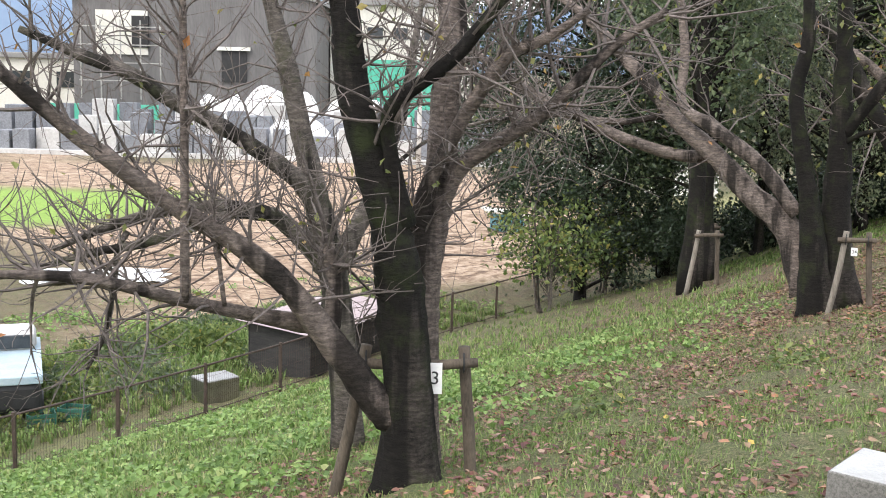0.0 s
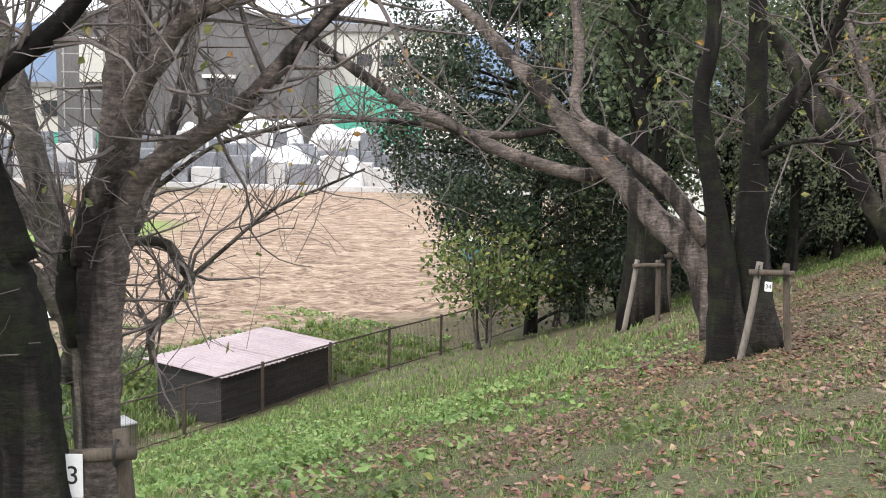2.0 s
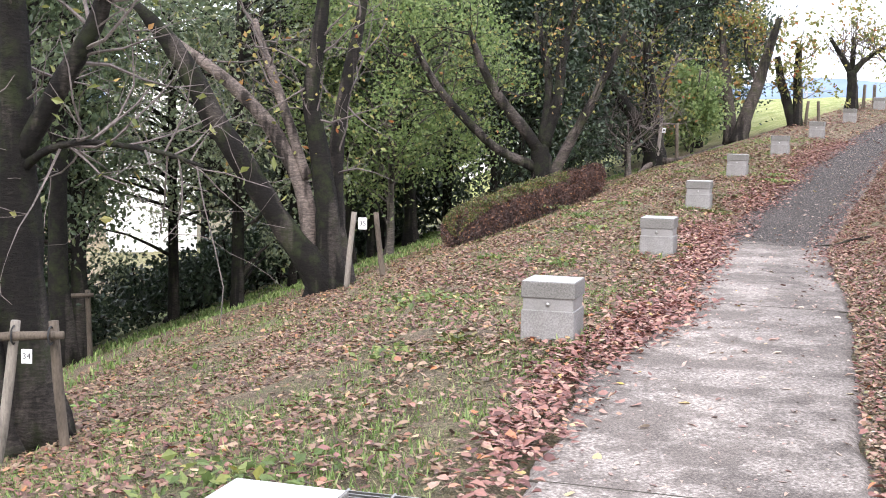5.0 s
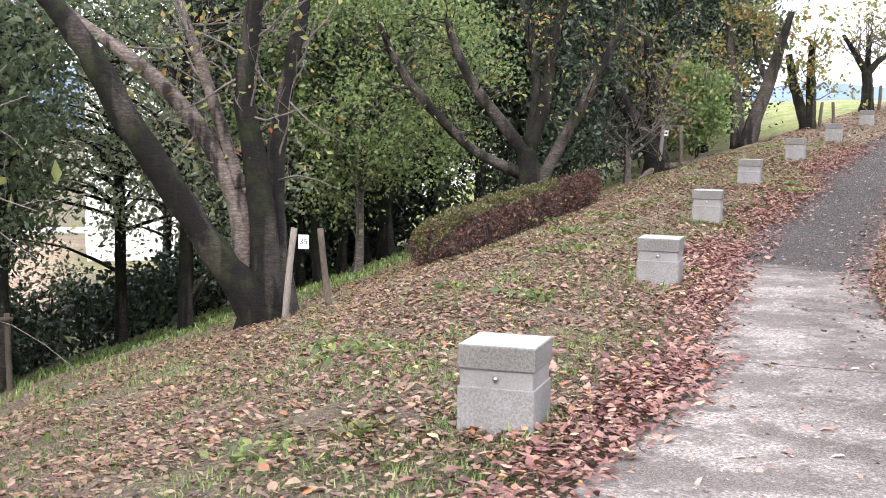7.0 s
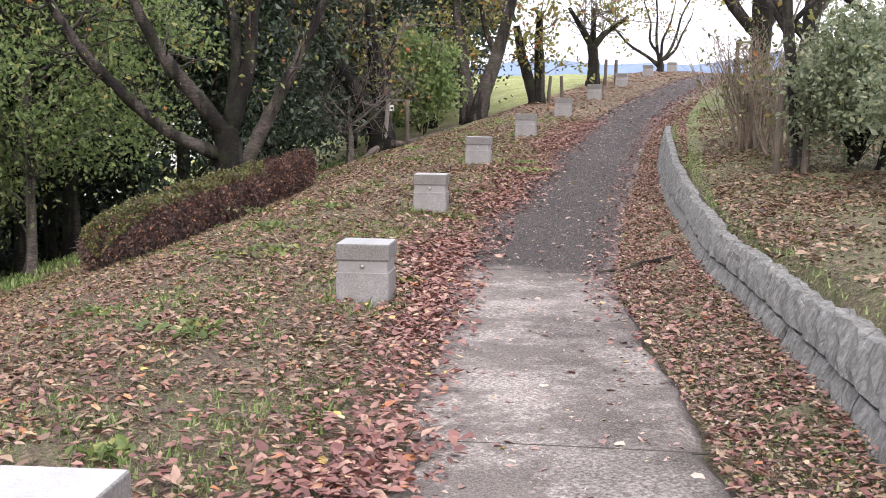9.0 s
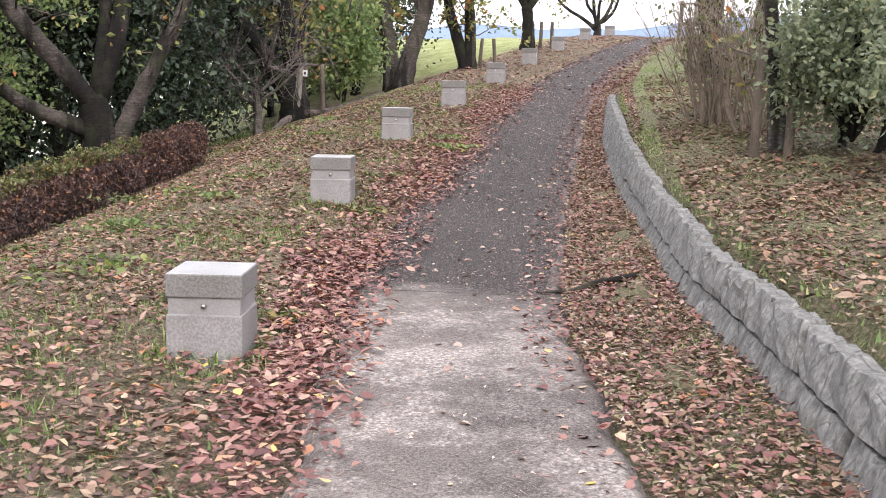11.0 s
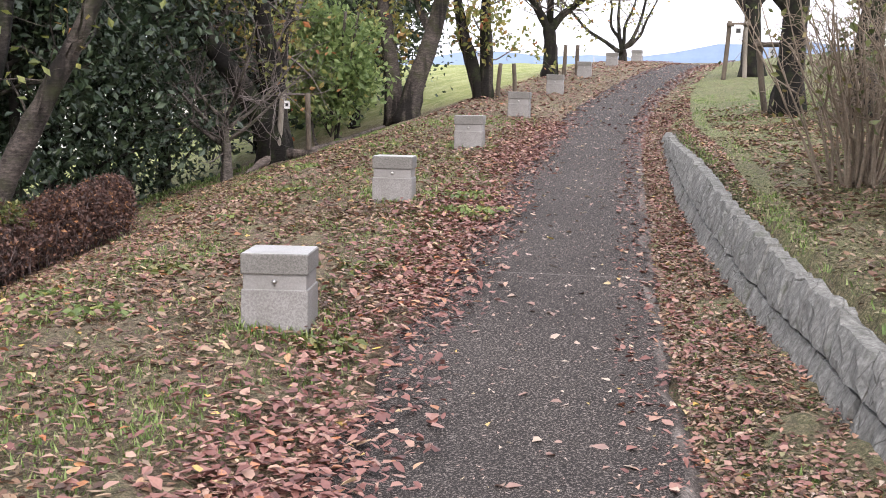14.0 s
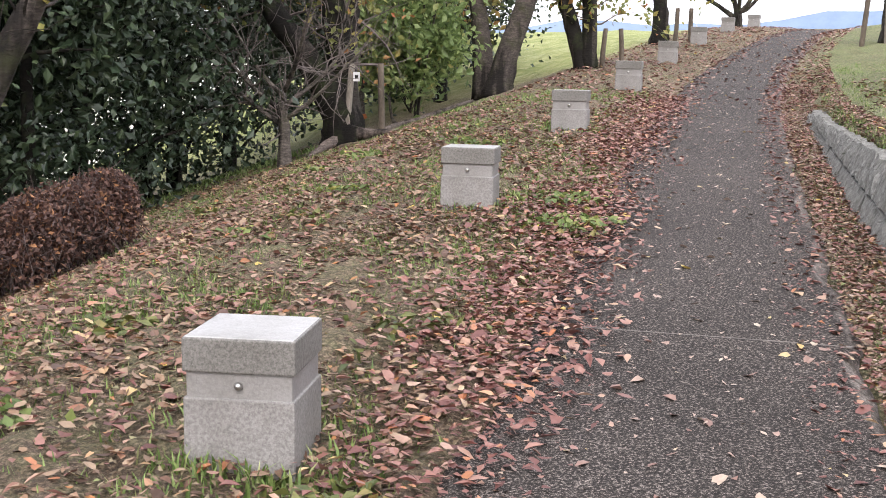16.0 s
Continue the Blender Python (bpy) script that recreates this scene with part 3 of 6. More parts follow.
def build_ground():
    xs, ys = spaced(-2500, 2500, -12, 36, 0.22), spaced(-1500, 3500, -4, 44, 0.22)
    gx, gy = np.meshgrid(xs, ys, indexing="ij")
    x, y = gx.ravel(), gy.ravel()
    s, d = along(x, y)
    z = height_sd(s, d)
    lump = 0.025 * np.sin(x * 2.1 + 1.3 * np.sin(y * 1.1)) * np.cos(y * 2.6 + np.sin(x * 1.7)) + 0.02 * rng.standard_normal(len(x))
    z = z + lump * (np.abs(d) > 1.0) * (np.abs(d) < 40)
    z = np.where((np.abs(d) < 0.95) & (s > -8) & (s < 74), z - 0.05, z)
    n, m = len(xs), len(ys)
    i, k = np.meshgrid(np.arange(n - 1), np.arange(m - 1), indexing="ij")
    i, k = i.ravel(), k.ravel()
    f = np.stack([i * m + k, (i + 1) * m + k, (i + 1) * m + k + 1, i * m + k + 1], 1)
    ob = mesh_object("ground", np.stack([x, y, z], 1), f, M_GROUND, None, True)
    green = 0.68 - 0.13 * step(s, 6, 14) * step(-d, -2, 1) * (1 - step(-d, 9, 15)) + (0.12 + 0.2 * step(-d, 3, 7)) * (1 - step(s, 7, 13))
    green = np.where(d > 1.2, 0.68 + 0.14 * step(s, 27, 33), green)
    green = np.where((d < -9) & (s > 26), 0.75 + 0.2 * np.sin(x * 0.8 + y * 0.5) * np.sin(y * 0.7), green)
    wobble = 3 * np.sin(x * 0.21) + 2 * np.sin(y * 0.33 + x * 0.1)
    straw = step(-d + wobble * 0.5, 20.5, 23.5) * (1 - step(y + wobble, 82, 84)) * step(x + y * 0.45 + wobble * 0.6, 1, 6)
    meadow = step(s, 44, 50) * step(-d, 2.8, 4.2) * (1 - step(-d, 25, 45))
    bright = np.maximum(step(y + wobble, 49, 53) * (1 - step(y, 60, 62)) * (1 - step(x, -14, -11)) * (d < -20), 0.55 * meadow)
    green = np.where(d < -19, 0.62, green)
    col = np.stack([green, np.maximum(straw * (1 - bright) * (d < -19) * (1 - step(x - (y - 30) * 0.12, 4.5, 8)), 0.8 * meadow), bright, np.ones_like(s)], 1).astype(np.float32)
    att = ob.data.color_attributes.new("zone", "FLOAT_COLOR", "POINT")
    att.data.foreach_set("color", col.ravel())
    tagged(ob, "grassy slope with fallen leaves, falling to straw-covered fields", "ground", kind="structure")


build_ground()


def narrowed(s):
    """How far the left edge of the asphalt is buried along the washed-out stretch."""
    return 0.26 * step(np.asarray(s, float), 14, 16.5) * (1 - step(np.asarray(s, float), 20.8, 23.5))


def build_path():
    ss = np.arange(-7, 72, 0.15)
    offs = np.array([-0.86, -0.8, -0.5, -0.1, 0.3, 0.62, 0.7, 0.78])
    verts, cols = [], []
    for s in ss:
        for k, o in enumerate(offs):
            w = 0.035 * math.sin(s * 3.1 + (0 if o < 0 else 2)) + 0.02 * math.sin(s * 7.7) if k in (0, 1, 6, 7) else 0
            if o < -0.45:
                w += 0.19 * (1 - float(step(np.array(s), 10.5, 13.5))) + float(narrowed(s))
            x, y = place(s, o + w)
            z = float(height_sd(np.array([s]), np.array([o * 0.6]))[0]) + (0.022 if 0 < k < 7 else -0.03)
            verts.append((x, y, z))
            worn = 1 - step(np.array(s), 21.6, 23.4) if s > -9 else 1.0
            rim = 1.0 if o > 0.65 and s > 20 else 0.0
            cols.append((float(max(worn * (0.95 - 0.14 * (o > 0.2)), rim * 0.68)), 0, 0, 1))
    m = len(offs)
    f = [(i * m + k, i * m + k + 1, (i + 1) * m + k + 1, (i + 1) * m + k) for i in range(len(ss) - 1) for k in range(m - 1)]
    ob = mesh_object("footpath", verts, f, M_PATH, None, True)
    att = ob.data.color_attributes.new("worn", "FLOAT_COLOR", "POINT")
    att.data.foreach_set("color", np.array(cols, np.float32).ravel())
    tagged(ob, "narrow worn asphalt footpath with pale washed-out lower stretch", "footpath", kind="structure")


build_path()


# ---- granite bollards along the path ----
def granite_bollard():
    top = anchor("granite_bollard", Matrix(), "low square grey granite bollard with steel bolt, beside the path", "bollard", "bollards along the path")
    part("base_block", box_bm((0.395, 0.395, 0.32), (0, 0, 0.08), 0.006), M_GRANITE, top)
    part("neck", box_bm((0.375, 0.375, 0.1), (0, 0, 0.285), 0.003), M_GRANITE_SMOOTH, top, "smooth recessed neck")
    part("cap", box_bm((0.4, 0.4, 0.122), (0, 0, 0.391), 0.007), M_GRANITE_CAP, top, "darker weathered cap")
    part("cap_face", box_bm((0.384, 0.384, 0.008), (0, 0, 0.4505), 0.003), M_CAP_TOP, top, "polished top, coloured pale for the sky it reflects")
    bm = bmesh.new()
    bmesh.ops.create_uvsphere(bm, u_segments=12, v_segments=8, radius=0.015)
    bmesh.ops.translate(bm, vec=(0, -0.196, 0.287), verts=bm.verts)
    part("bolt", bm, M_STEEL, top, "round steel bolt head", True)
    return top


BOLLARDS = [(1.83, 4.34, -38), (5.2, 8.4, -38), (8.42, 12.47, -39), (12.08, 16.57, -41), (15.55, 20.62, -41), (18.88, 24.0, -43), (22.35, 26.95, -46),
            (26.3, 30.25, -47), (31.05, 34.2, -48), (35.8, 37.9, -50), (40.9, 41.6, -52), (45.5, 44.6, -55)]
first = granite_bollard()
for k, (x, y, turn) in enumerate(BOLLARDS):
    m = pose(x, y, ground_z(x, y) - (0.1 if k == 0 else 0.005), rng.uniform(-0.7, 0.7), rng.uniform(-0.7, 0.7), turn + rng.uniform(-1.5, 1.5))
    if k == 0:
        first.matrix_world = m
    else:
        copy_thing(first, m)


# ---- tree stakes ----
def log_part(name, a, b, r, material, parent, label=""):
    a, b = np.array(a, float), np.array(b, float)
    mid = (a + b) / 2 + rng.standard_normal(3) * 0.008
    v, f = tube([a, mid, b], [r * 1.05, r, r * 0.95], 9, 0.03, True, 3)
    return mesh_object(name, v, f, material, parent, True, label)


def tree_support(x, y, turn, gap=0.62, high=0.85, lean=(0.18, -0.1), mats=None, r=0.04, sign="", sign_at=0.1, sign_drop=0.14, label="wooden tree stake with crossbar tied to the trunk", plate_wide=0.11, bar=True):
    """Two stakes and a crossbar, with a small number plate where there is one."""
    z = min(ground_z(x, y), ground_z(x + 0.3, y)) - 0.05
    top = anchor("tree_support", pose(x, y, z, 0, 0, turn), label, "tree stake", "stakes at the trees")
    mats = mats or (M_LOG, M_LOG)
    log_part("stake", (-gap / 2 - lean[0], 0.0, -0.15), (-gap / 2, 0.0, high), r, mats[0], top)
    log_part("stake", (gap / 2 - lean[1], 0.02, -0.15), (gap / 2, 0.02, high), r, mats[1], top)
    if bar:
        log_part("crossbar", (-gap / 2 - 0.09, -r * 1.6, high - 0.1), (gap / 2 + 0.09, -r * 1.6, high - 0.08), r * 0.85, M_LOG, top)
    for sx in (-1, 1) if bar else ():
        v, f = tube([(sx * gap / 2, -r * 1.0 + 0.06 * math.sin(a), high - 0.09 + 0.06 * math.cos(a)) for a in np.linspace(0, 6.2, 10)], [0.007] * 10, 5, 0, True, 1)
        mesh_object("tie", v, f, M_ROPE, top)
    if sign:
        plate = part("number_plate", box_bm((plate_wide, 0.006, plate_wide * 1.35), (sign_at, -r * 2.6, high - sign_drop - 0.1), 0.002), M_WHITE, top, "white plate with a black number")
        if sign == "-":
            part("marking", box_bm((plate_wide * 0.5, 0.003, plate_wide * 0.5), (sign_at, -r * 2.6 - 0.004, high - sign_drop - 0.1)), M_BLACK, plate)
        else:
            numeral(sign, (sign_at, -r * 2.6 - 0.005, high - sign_drop - 0.1), plate_wide * (1.1 if len(sign) == 1 else 0.8), plate)
    return top


def numeral(text, at, size, parent):
    cu = bpy.data.curves.new("number", "FONT")
    cu.body, cu.size, cu.align_x, cu.align_y, cu.extrude = text, size, "CENTER", "CENTER", 0.001
    tmp = bpy.data.objects.new("number", cu)
    scene.collection.objects.link(tmp)
    me = bpy.data.meshes.new_from_object(tmp.evaluated_get(bpy.context.evaluated_depsgraph_get()))
    bpy.data.objects.remove(tmp)
    me.materials.clear()
    me.materials.append(M_BLACK)
    ob = new("number", me)
    ob.parent = parent
    ob.matrix_local = pose(*at, 90, 0, 0)
    return ob


tree_support(-0.13, 7.1, 0, 0.62, 0.98, (0.22, -0.09), sign="33", sign_at=0.1, sign_drop=0.08, plate_wide=0.15, label="dark log tree stakes with crossbar and number plate")
tree_support(4.8, 12.95, -22, 0.24, 0.98, (0.16, -0.1), (M_LOG_PALE, M_LOG), 0.035, "34", -0.02, 0.12, "pale and dark wooden stakes bracing the leaning trees", 0.07)
tree_support(9.55, 20.0, -25, 0.3, 1.05, (0.1, -0.16), (M_LOG_PALE, M_LOG), 0.04, "35", -0.02, 0.05, "weathered stakes with number plate beside the forked tree", 0.12, False)
tree_support(22.45, 31.75, -40, 0.42, 1.2, (0.1, -0.05), (M_LOG_PALE, M_LOG), 0.05, "-", -0.12, 0.1, "weathered stakes with number plate at a dark tree", 0.1, False)
tree_support(5.15, 21.6, 0, 0.36, 1.2, (0.2, -0.05), (M_LOG_PALE, M_LOG), 0.045)
tree_support(6.3, 26.8, 0, 0.5, 1.4, (0.15, -0.05), (M_LOG_PALE, M_LOG), 0.05)
tree_support(29.65, 34.35, -45, 0.3, 0.8, (0.05, -0.05), (M_LOG, M_LOG), 0.05, bar=False, label="dark stakes beside a slim forked tree")
tree_support(35.95, 38.6, -45, 0.35, 0.95, (0.05, -0.05), (M_LOG, M_LOG), 0.06, bar=False, label="dark stakes beside a spreading tree")


# ---- the forked cherry trees ----
built_tree("cherry_tree", [
    [(-0.15, 7.0, -0.77, 0.194), (-0.17, 7.0, -0.05, 0.162), (-0.22, 7.0, 0.53, 0.156), (-0.27, 7.0, 0.9, 0.135), (-0.29, 7.0, 1.06, 0.075)],
    [(-0.23, 7.0, 0.6, 0.13), (-0.31, 7.0, 1.05, 0.124), (-0.43, 7.02, 1.41, 0.108), (-0.55, 7.05, 1.89, 0.101), (-0.62, 7.07, 2.49, 0.088), (-0.65, 7.1, 3.12, 0.064)],
    [(-0.22, 7.0, 1.03, 0.084), (-0.3, 6.94, 1.45, 0.048), (-0.3, 6.88, 1.76, 0.048), (0.05, 6.82, 2.05, 0.044), (0.34, 6.76, 2.4, 0.037), (0.64, 6.7, 2.75, 0.02)],
    [(-0.28, 7.0, -0.2, 0.109), (-0.42, 6.91, 0.0, 0.1), (-0.68, 6.82, 0.38, 0.087), (-1.03, 6.73, 0.81, 0.065), (-1.58, 6.64, 1.18, 0.051), (-1.83, 6.55, 1.38, 0.051), (-2.2, 6.46, 1.69, 0.047), (-2.41, 6.37, 1.89, 0.04), (-2.85, 6.28, 2.26, 0.02)],
    [(-0.75, 6.99, 0.39, 0.064), (-1.27, 6.74, 0.53, 0.042), (-1.68, 6.49, 0.68, 0.037), (-2.02, 6.24, 0.8, 0.033), (-2.51, 5.98, 0.85, 0.02)],
    [(-0.67, 7.0, 0.3, 0.061), (-0.64, 7.0, 0.66, 0.05), (-0.69, 7.0, 0.91, 0.046)],
    [(-1.485, 6.6, 0.6, 0.03), (-1.48, 6.6, 1.4, 0.026), (-1.48, 6.6, 2.15, 0.022), (-1.49, 6.6, 2.9, 0.015)],
    [(-1.27, 6.7, 0.56, 0.016), (-1.31, 6.7, 0.9, 0.013), (-1.35, 6.7, 1.28, 0.008)],
], [M_BARK_DARK, M_BARK_DARK, M_BARK_DARK, M_BARK, M_BARK, M_BARK, M_BARK, M_BARK],
    "bare cherry tree with dark wet trunk and wide low limbs", (36, 0.75, 1), M_AUTUMN_LEAF, 60, 0.04, group="cherry trees on the slope", sides=14)
built_tree("cherry_tree", [
    [(-0.07, 7.7, -0.63, 0.105), (-0.08, 7.7, 0.07, 0.099), (-0.09, 7.7, 0.54, 0.114), (-0.08, 7.7, 0.86, 0.125), (-0.07, 7.7, 1.08, 0.07)],
    [(-0.08, 7.7, 0.6, 0.1), (-0.05, 7.71, 0.97, 0.118), (-0.0, 7.75, 1.3, 0.106), (0.02, 7.8, 1.76, 0.1), (0.05, 7.84, 2.15, 0.1), (0.06, 7.89, 2.63, 0.088), (0.06, 7.93, 3.21, 0.062)],
    [(-0.01, 7.71, 1.08, 0.086), (0.11, 7.65, 1.32, 0.065), (0.32, 7.59, 1.49, 0.051), (0.64, 7.56, 1.7, 0.048), (0.85, 7.5, 1.91, 0.041), (1.12, 7.46, 2.19, 0.034), (1.42, 7.42, 2.4, 0.022)],
    [(-0.14, 7.69, 0.94, 0.093), (-0.08, 7.6, 1.22, 0.055), (0.09, 7.53, 1.58, 0.048), (0.24, 7.45, 1.85, 0.047), (0.42, 7.37, 2.09, 0.043), (0.64, 7.3, 2.2, 0.034), (0.9, 7.24, 2.38, 0.021)],
    [(-0.17, 7.69, 0.51, 0.074), (-0.22, 7.68, 0.81, 0.073), (-0.19, 7.69, 1.06, 0.066)],
], [M_BARK, M_BARK, M_BARK, M_BARK, M_BARK_DARK], "bare brown-barked cherry tree forking into long arching limbs", (34, 0.8, 1), M_AUTUMN_LEAF, 60, 0.04, group="cherry trees on the slope", sides=14)
built_tree("cherry_tree", [
    [(-0.76, 9.91, -1.08, 0.126), (-0.85, 9.9, -0.26, 0.123), (-0.97, 9.88, 0.4, 0.126), (-1.08, 9.87, 0.87, 0.112), (-1.2, 9.85, 1.42, 0.093), (-1.35, 9.83, 2.08, 0.079), (-1.5, 9.81, 2.65, 0.06), (-1.63, 9.79, 3.25, 0.037)],
    [(-0.98, 9.88, 0.5, 0.094), (-1.14, 9.79, 0.92, 0.083), (-1.39, 9.68, 1.17, 0.078), (-1.81, 9.55, 1.46, 0.068), (-2.16, 9.43, 1.65, 0.063), (-2.5, 9.31, 1.88, 0.063), (-2.83, 9.19, 2.01, 0.05), (-3.31, 9.05, 2.22, 0.027)],
    [(-0.95, 9.89, 0.17, 0.094), (-1.1, 9.81, 0.41, 0.084), (-1.31, 9.72, 0.63, 0.074), (-1.48, 9.64, 0.75, 0.064), (-1.89, 9.52, 0.81, 0.05), (-2.3, 9.41, 0.76, 0.046), (-2.7, 9.29, 0.65, 0.037), (-3.13, 9.17, 0.46, 0.023)],
    [(-1.47, 9.61, 0.71, 0.037), (-1.76, 9.51, 0.74, 0.041), (-2.13, 9.4, 0.61, 0.041), (-2.44, 9.29, 0.51, 0.041), (-2.87, 9.17, 0.43, 0.032), (-3.26, 9.06, 0.31, 0.018)],
    [(-2.57, 9.35, 0.6, 0.028), (-2.65, 9.32, 0.45, 0.023), (-2.67, 9.29, 0.19, 0.023), (-2.75, 9.25, -0.25, 0.023), (-2.89, 9.21, -0.55, 0.014)],
    [(-0.98, 9.85, -0.26, 0.091), (-0.82, 10.0, 0.38, 0.09), (-0.7, 10.13, 0.64, 0.082), (-0.58, 10.27, 0.91, 0.07), (-0.44, 10.41, 1.34, 0.054), (-0.34, 10.53, 1.7, 0.051), (-0.27, 10.65, 2.19, 0.038), (-0.21, 10.76, 2.6, 0.022)],
    [(-0.63, 10.08, 0.71, 0.037), (-0.47, 10.15, 0.72, 0.037), (-0.35, 10.21, 0.68, 0.041), (-0.26, 10.25, 0.52, 0.045), (-0.21, 10.28, 0.43, 0.046), (-0.29, 10.27, 0.31, 0.037), (-0.39, 10.25, 0.15, 0.033), (-0.48, 10.23, 0.03, 0.029), (-0.48, 10.24, -0.2, 0.021)],
    [(-0.23, 10.33, 0.42, 0.021), (0.06, 10.22, 0.67, 0.016), (0.4, 10.12, 0.96, 0.012), (0.76, 10.04, 1.13, 0.01), (1.08, 9.93, 1.28, 0.008)],
    [(-0.45, 10.36, 1.1, 0.021), (-0.05, 10.36, 1.39, 0.016), (0.43, 10.4, 1.54, 0.016), (0.87, 10.42, 1.59, 0.012), (1.19, 10.4, 1.6, 0.008)],
], M_BARK_GREY, "bare grey cherry tree with a twisted broken side limb", (32, 0.85, 1), M_AUTUMN_LEAF, 100, 0.045, group="cherry trees on the slope", sides=12)
built_tree("cherry_tree", [
    [(4.56, 13.42, -0.76, 0.203), (4.47, 13.44, -0.05, 0.162), (4.35, 13.47, 0.71, 0.111), (4.23, 13.5, 1.3, 0.094), (4.15, 13.52, 1.83, 0.083), (4.24, 13.5, 2.41, 0.077), (4.2, 13.51, 3.14, 0.056)],
    [(4.83, 13.51, -0.72, 0.217), (4.75, 13.57, 0.33, 0.175), (4.74, 13.61, 1.42, 0.129), (4.72, 13.65, 2.33, 0.096), (4.68, 13.7, 3.33, 0.068)],
    [(4.75, 13.58, 1.31, 0.073), (4.99, 13.32, 1.8, 0.072), (5.24, 13.05, 2.31, 0.06), (5.29, 12.83, 2.74, 0.043), (5.34, 12.62, 3.1, 0.026)],
    [(4.54, 13.74, -0.61, 0.173), (4.29, 13.96, 0.15, 0.168), (3.86, 14.23, 0.57, 0.146), (3.47, 14.49, 1.01, 0.125), (3.01, 14.77, 1.43, 0.109), (2.71, 15.01, 1.84, 0.099), (2.27, 15.28, 2.32, 0.082), (1.89, 15.54, 2.73, 0.064), (1.36, 15.84, 3.12, 0.04)],
    [(3.51, 14.81, 0.96, 0.092), (3.08, 14.78, 0.97, 0.079), (2.6, 14.77, 1.09, 0.073), (1.99, 14.79, 1.31, 0.073), (1.59, 14.76, 1.53, 0.072), (1.14, 14.75, 1.71, 0.066), (0.54, 14.76, 2.11, 0.055), (0.07, 14.75, 2.42, 0.043), (-0.34, 14.73, 2.64, 0.031), (-0.69, 14.68, 2.83, 0.018)],
    [(2.9, 15.05, 1.46, 0.049), (2.29, 15.03, 1.37, 0.043), (1.49, 15.05, 1.45, 0.037), (0.88, 15.03, 1.51, 0.031), (0.15, 15.03, 1.54, 0.025), (-0.66, 15.05, 1.48, 0.019), (-1.27, 15.03, 1.17, 0.013)],
    [(4.38, 13.88, 0.34, 0.092), (3.94, 14.11, 0.93, 0.093), (3.38, 14.36, 1.36, 0.088), (3.04, 14.57, 1.64, 0.065), (3.06, 14.69, 2.28, 0.06), (2.98, 14.83, 3.11, 0.043)],
    [(4.76, 13.58, 1.23, 0.039), (4.92, 13.28, 1.39, 0.027), (5.17, 12.97, 1.45, 0.021), (5.56, 12.62, 1.4, 0.016), (5.78, 12.31, 1.32, 0.01)],
], [M_BARK_DARK, M_BARK_DARK, M_BARK_DARK, M_BARK, M_BARK, M_BARK, M_BARK],
    "leaning cherry tree with rough bark and mossy dark stems", (20, 0.95, 1), M_AUTUMN_LEAF, 220, 0.05, group="cherry trees on the slope", sides=14)
built_tree("cherry_tree", [
    [(9.17, 20.63, -0.87, 0.277), (9.05, 20.57, -0.46, 0.235), (8.54, 20.61, 0.25, 0.168), (8.05, 20.64, 1.0, 0.167), (7.57, 20.67, 1.73, 0.16), (7.22, 20.66, 2.37, 0.14), (6.89, 20.66, 2.8, 0.115), (6.56, 20.65, 3.15, 0.064)],
    [(9.08, 20.86, -0.24, 0.146), (8.95, 21.06, 0.73, 0.12), (8.6, 21.31, 1.51, 0.108), (8.06, 21.6, 2.18, 0.096), (7.27, 21.96, 2.81, 0.063), (6.85, 22.23, 3.17, 0.036)],
    [(9.26, 20.61, -0.81, 0.211), (9.2, 20.62, 0.31, 0.17), (9.09, 20.65, 1.2, 0.143), (8.96, 20.68, 2.02, 0.117), (9.04, 20.66, 2.78, 0.111), (9.13, 20.64, 3.53, 0.079)],
    [(9.47, 20.77, -0.77, 0.187), (9.41, 20.86, 0.41, 0.12), (9.42, 20.94, 1.2, 0.114), (9.54, 20.99, 2.06, 0.094), (9.74, 21.03, 2.95, 0.082), (9.87, 21.08, 3.58, 0.055)],
    [(9.0, 20.98, 0.87, 0.08), (8.78, 21.24, 1.71, 0.074), (8.56, 21.5, 2.49, 0.069), (8.4, 21.74, 3.16, 0.042)],
], [M_BARK_DARK, M_BARK, M_BARK_DARK, M_BARK_MID, M_BARK], "cherry tree forking low into four dark stems", (16, 1.1, 1), M_AUTUMN_LEAF, 330, 0.055, group="cherry trees on the slope", sides=12)
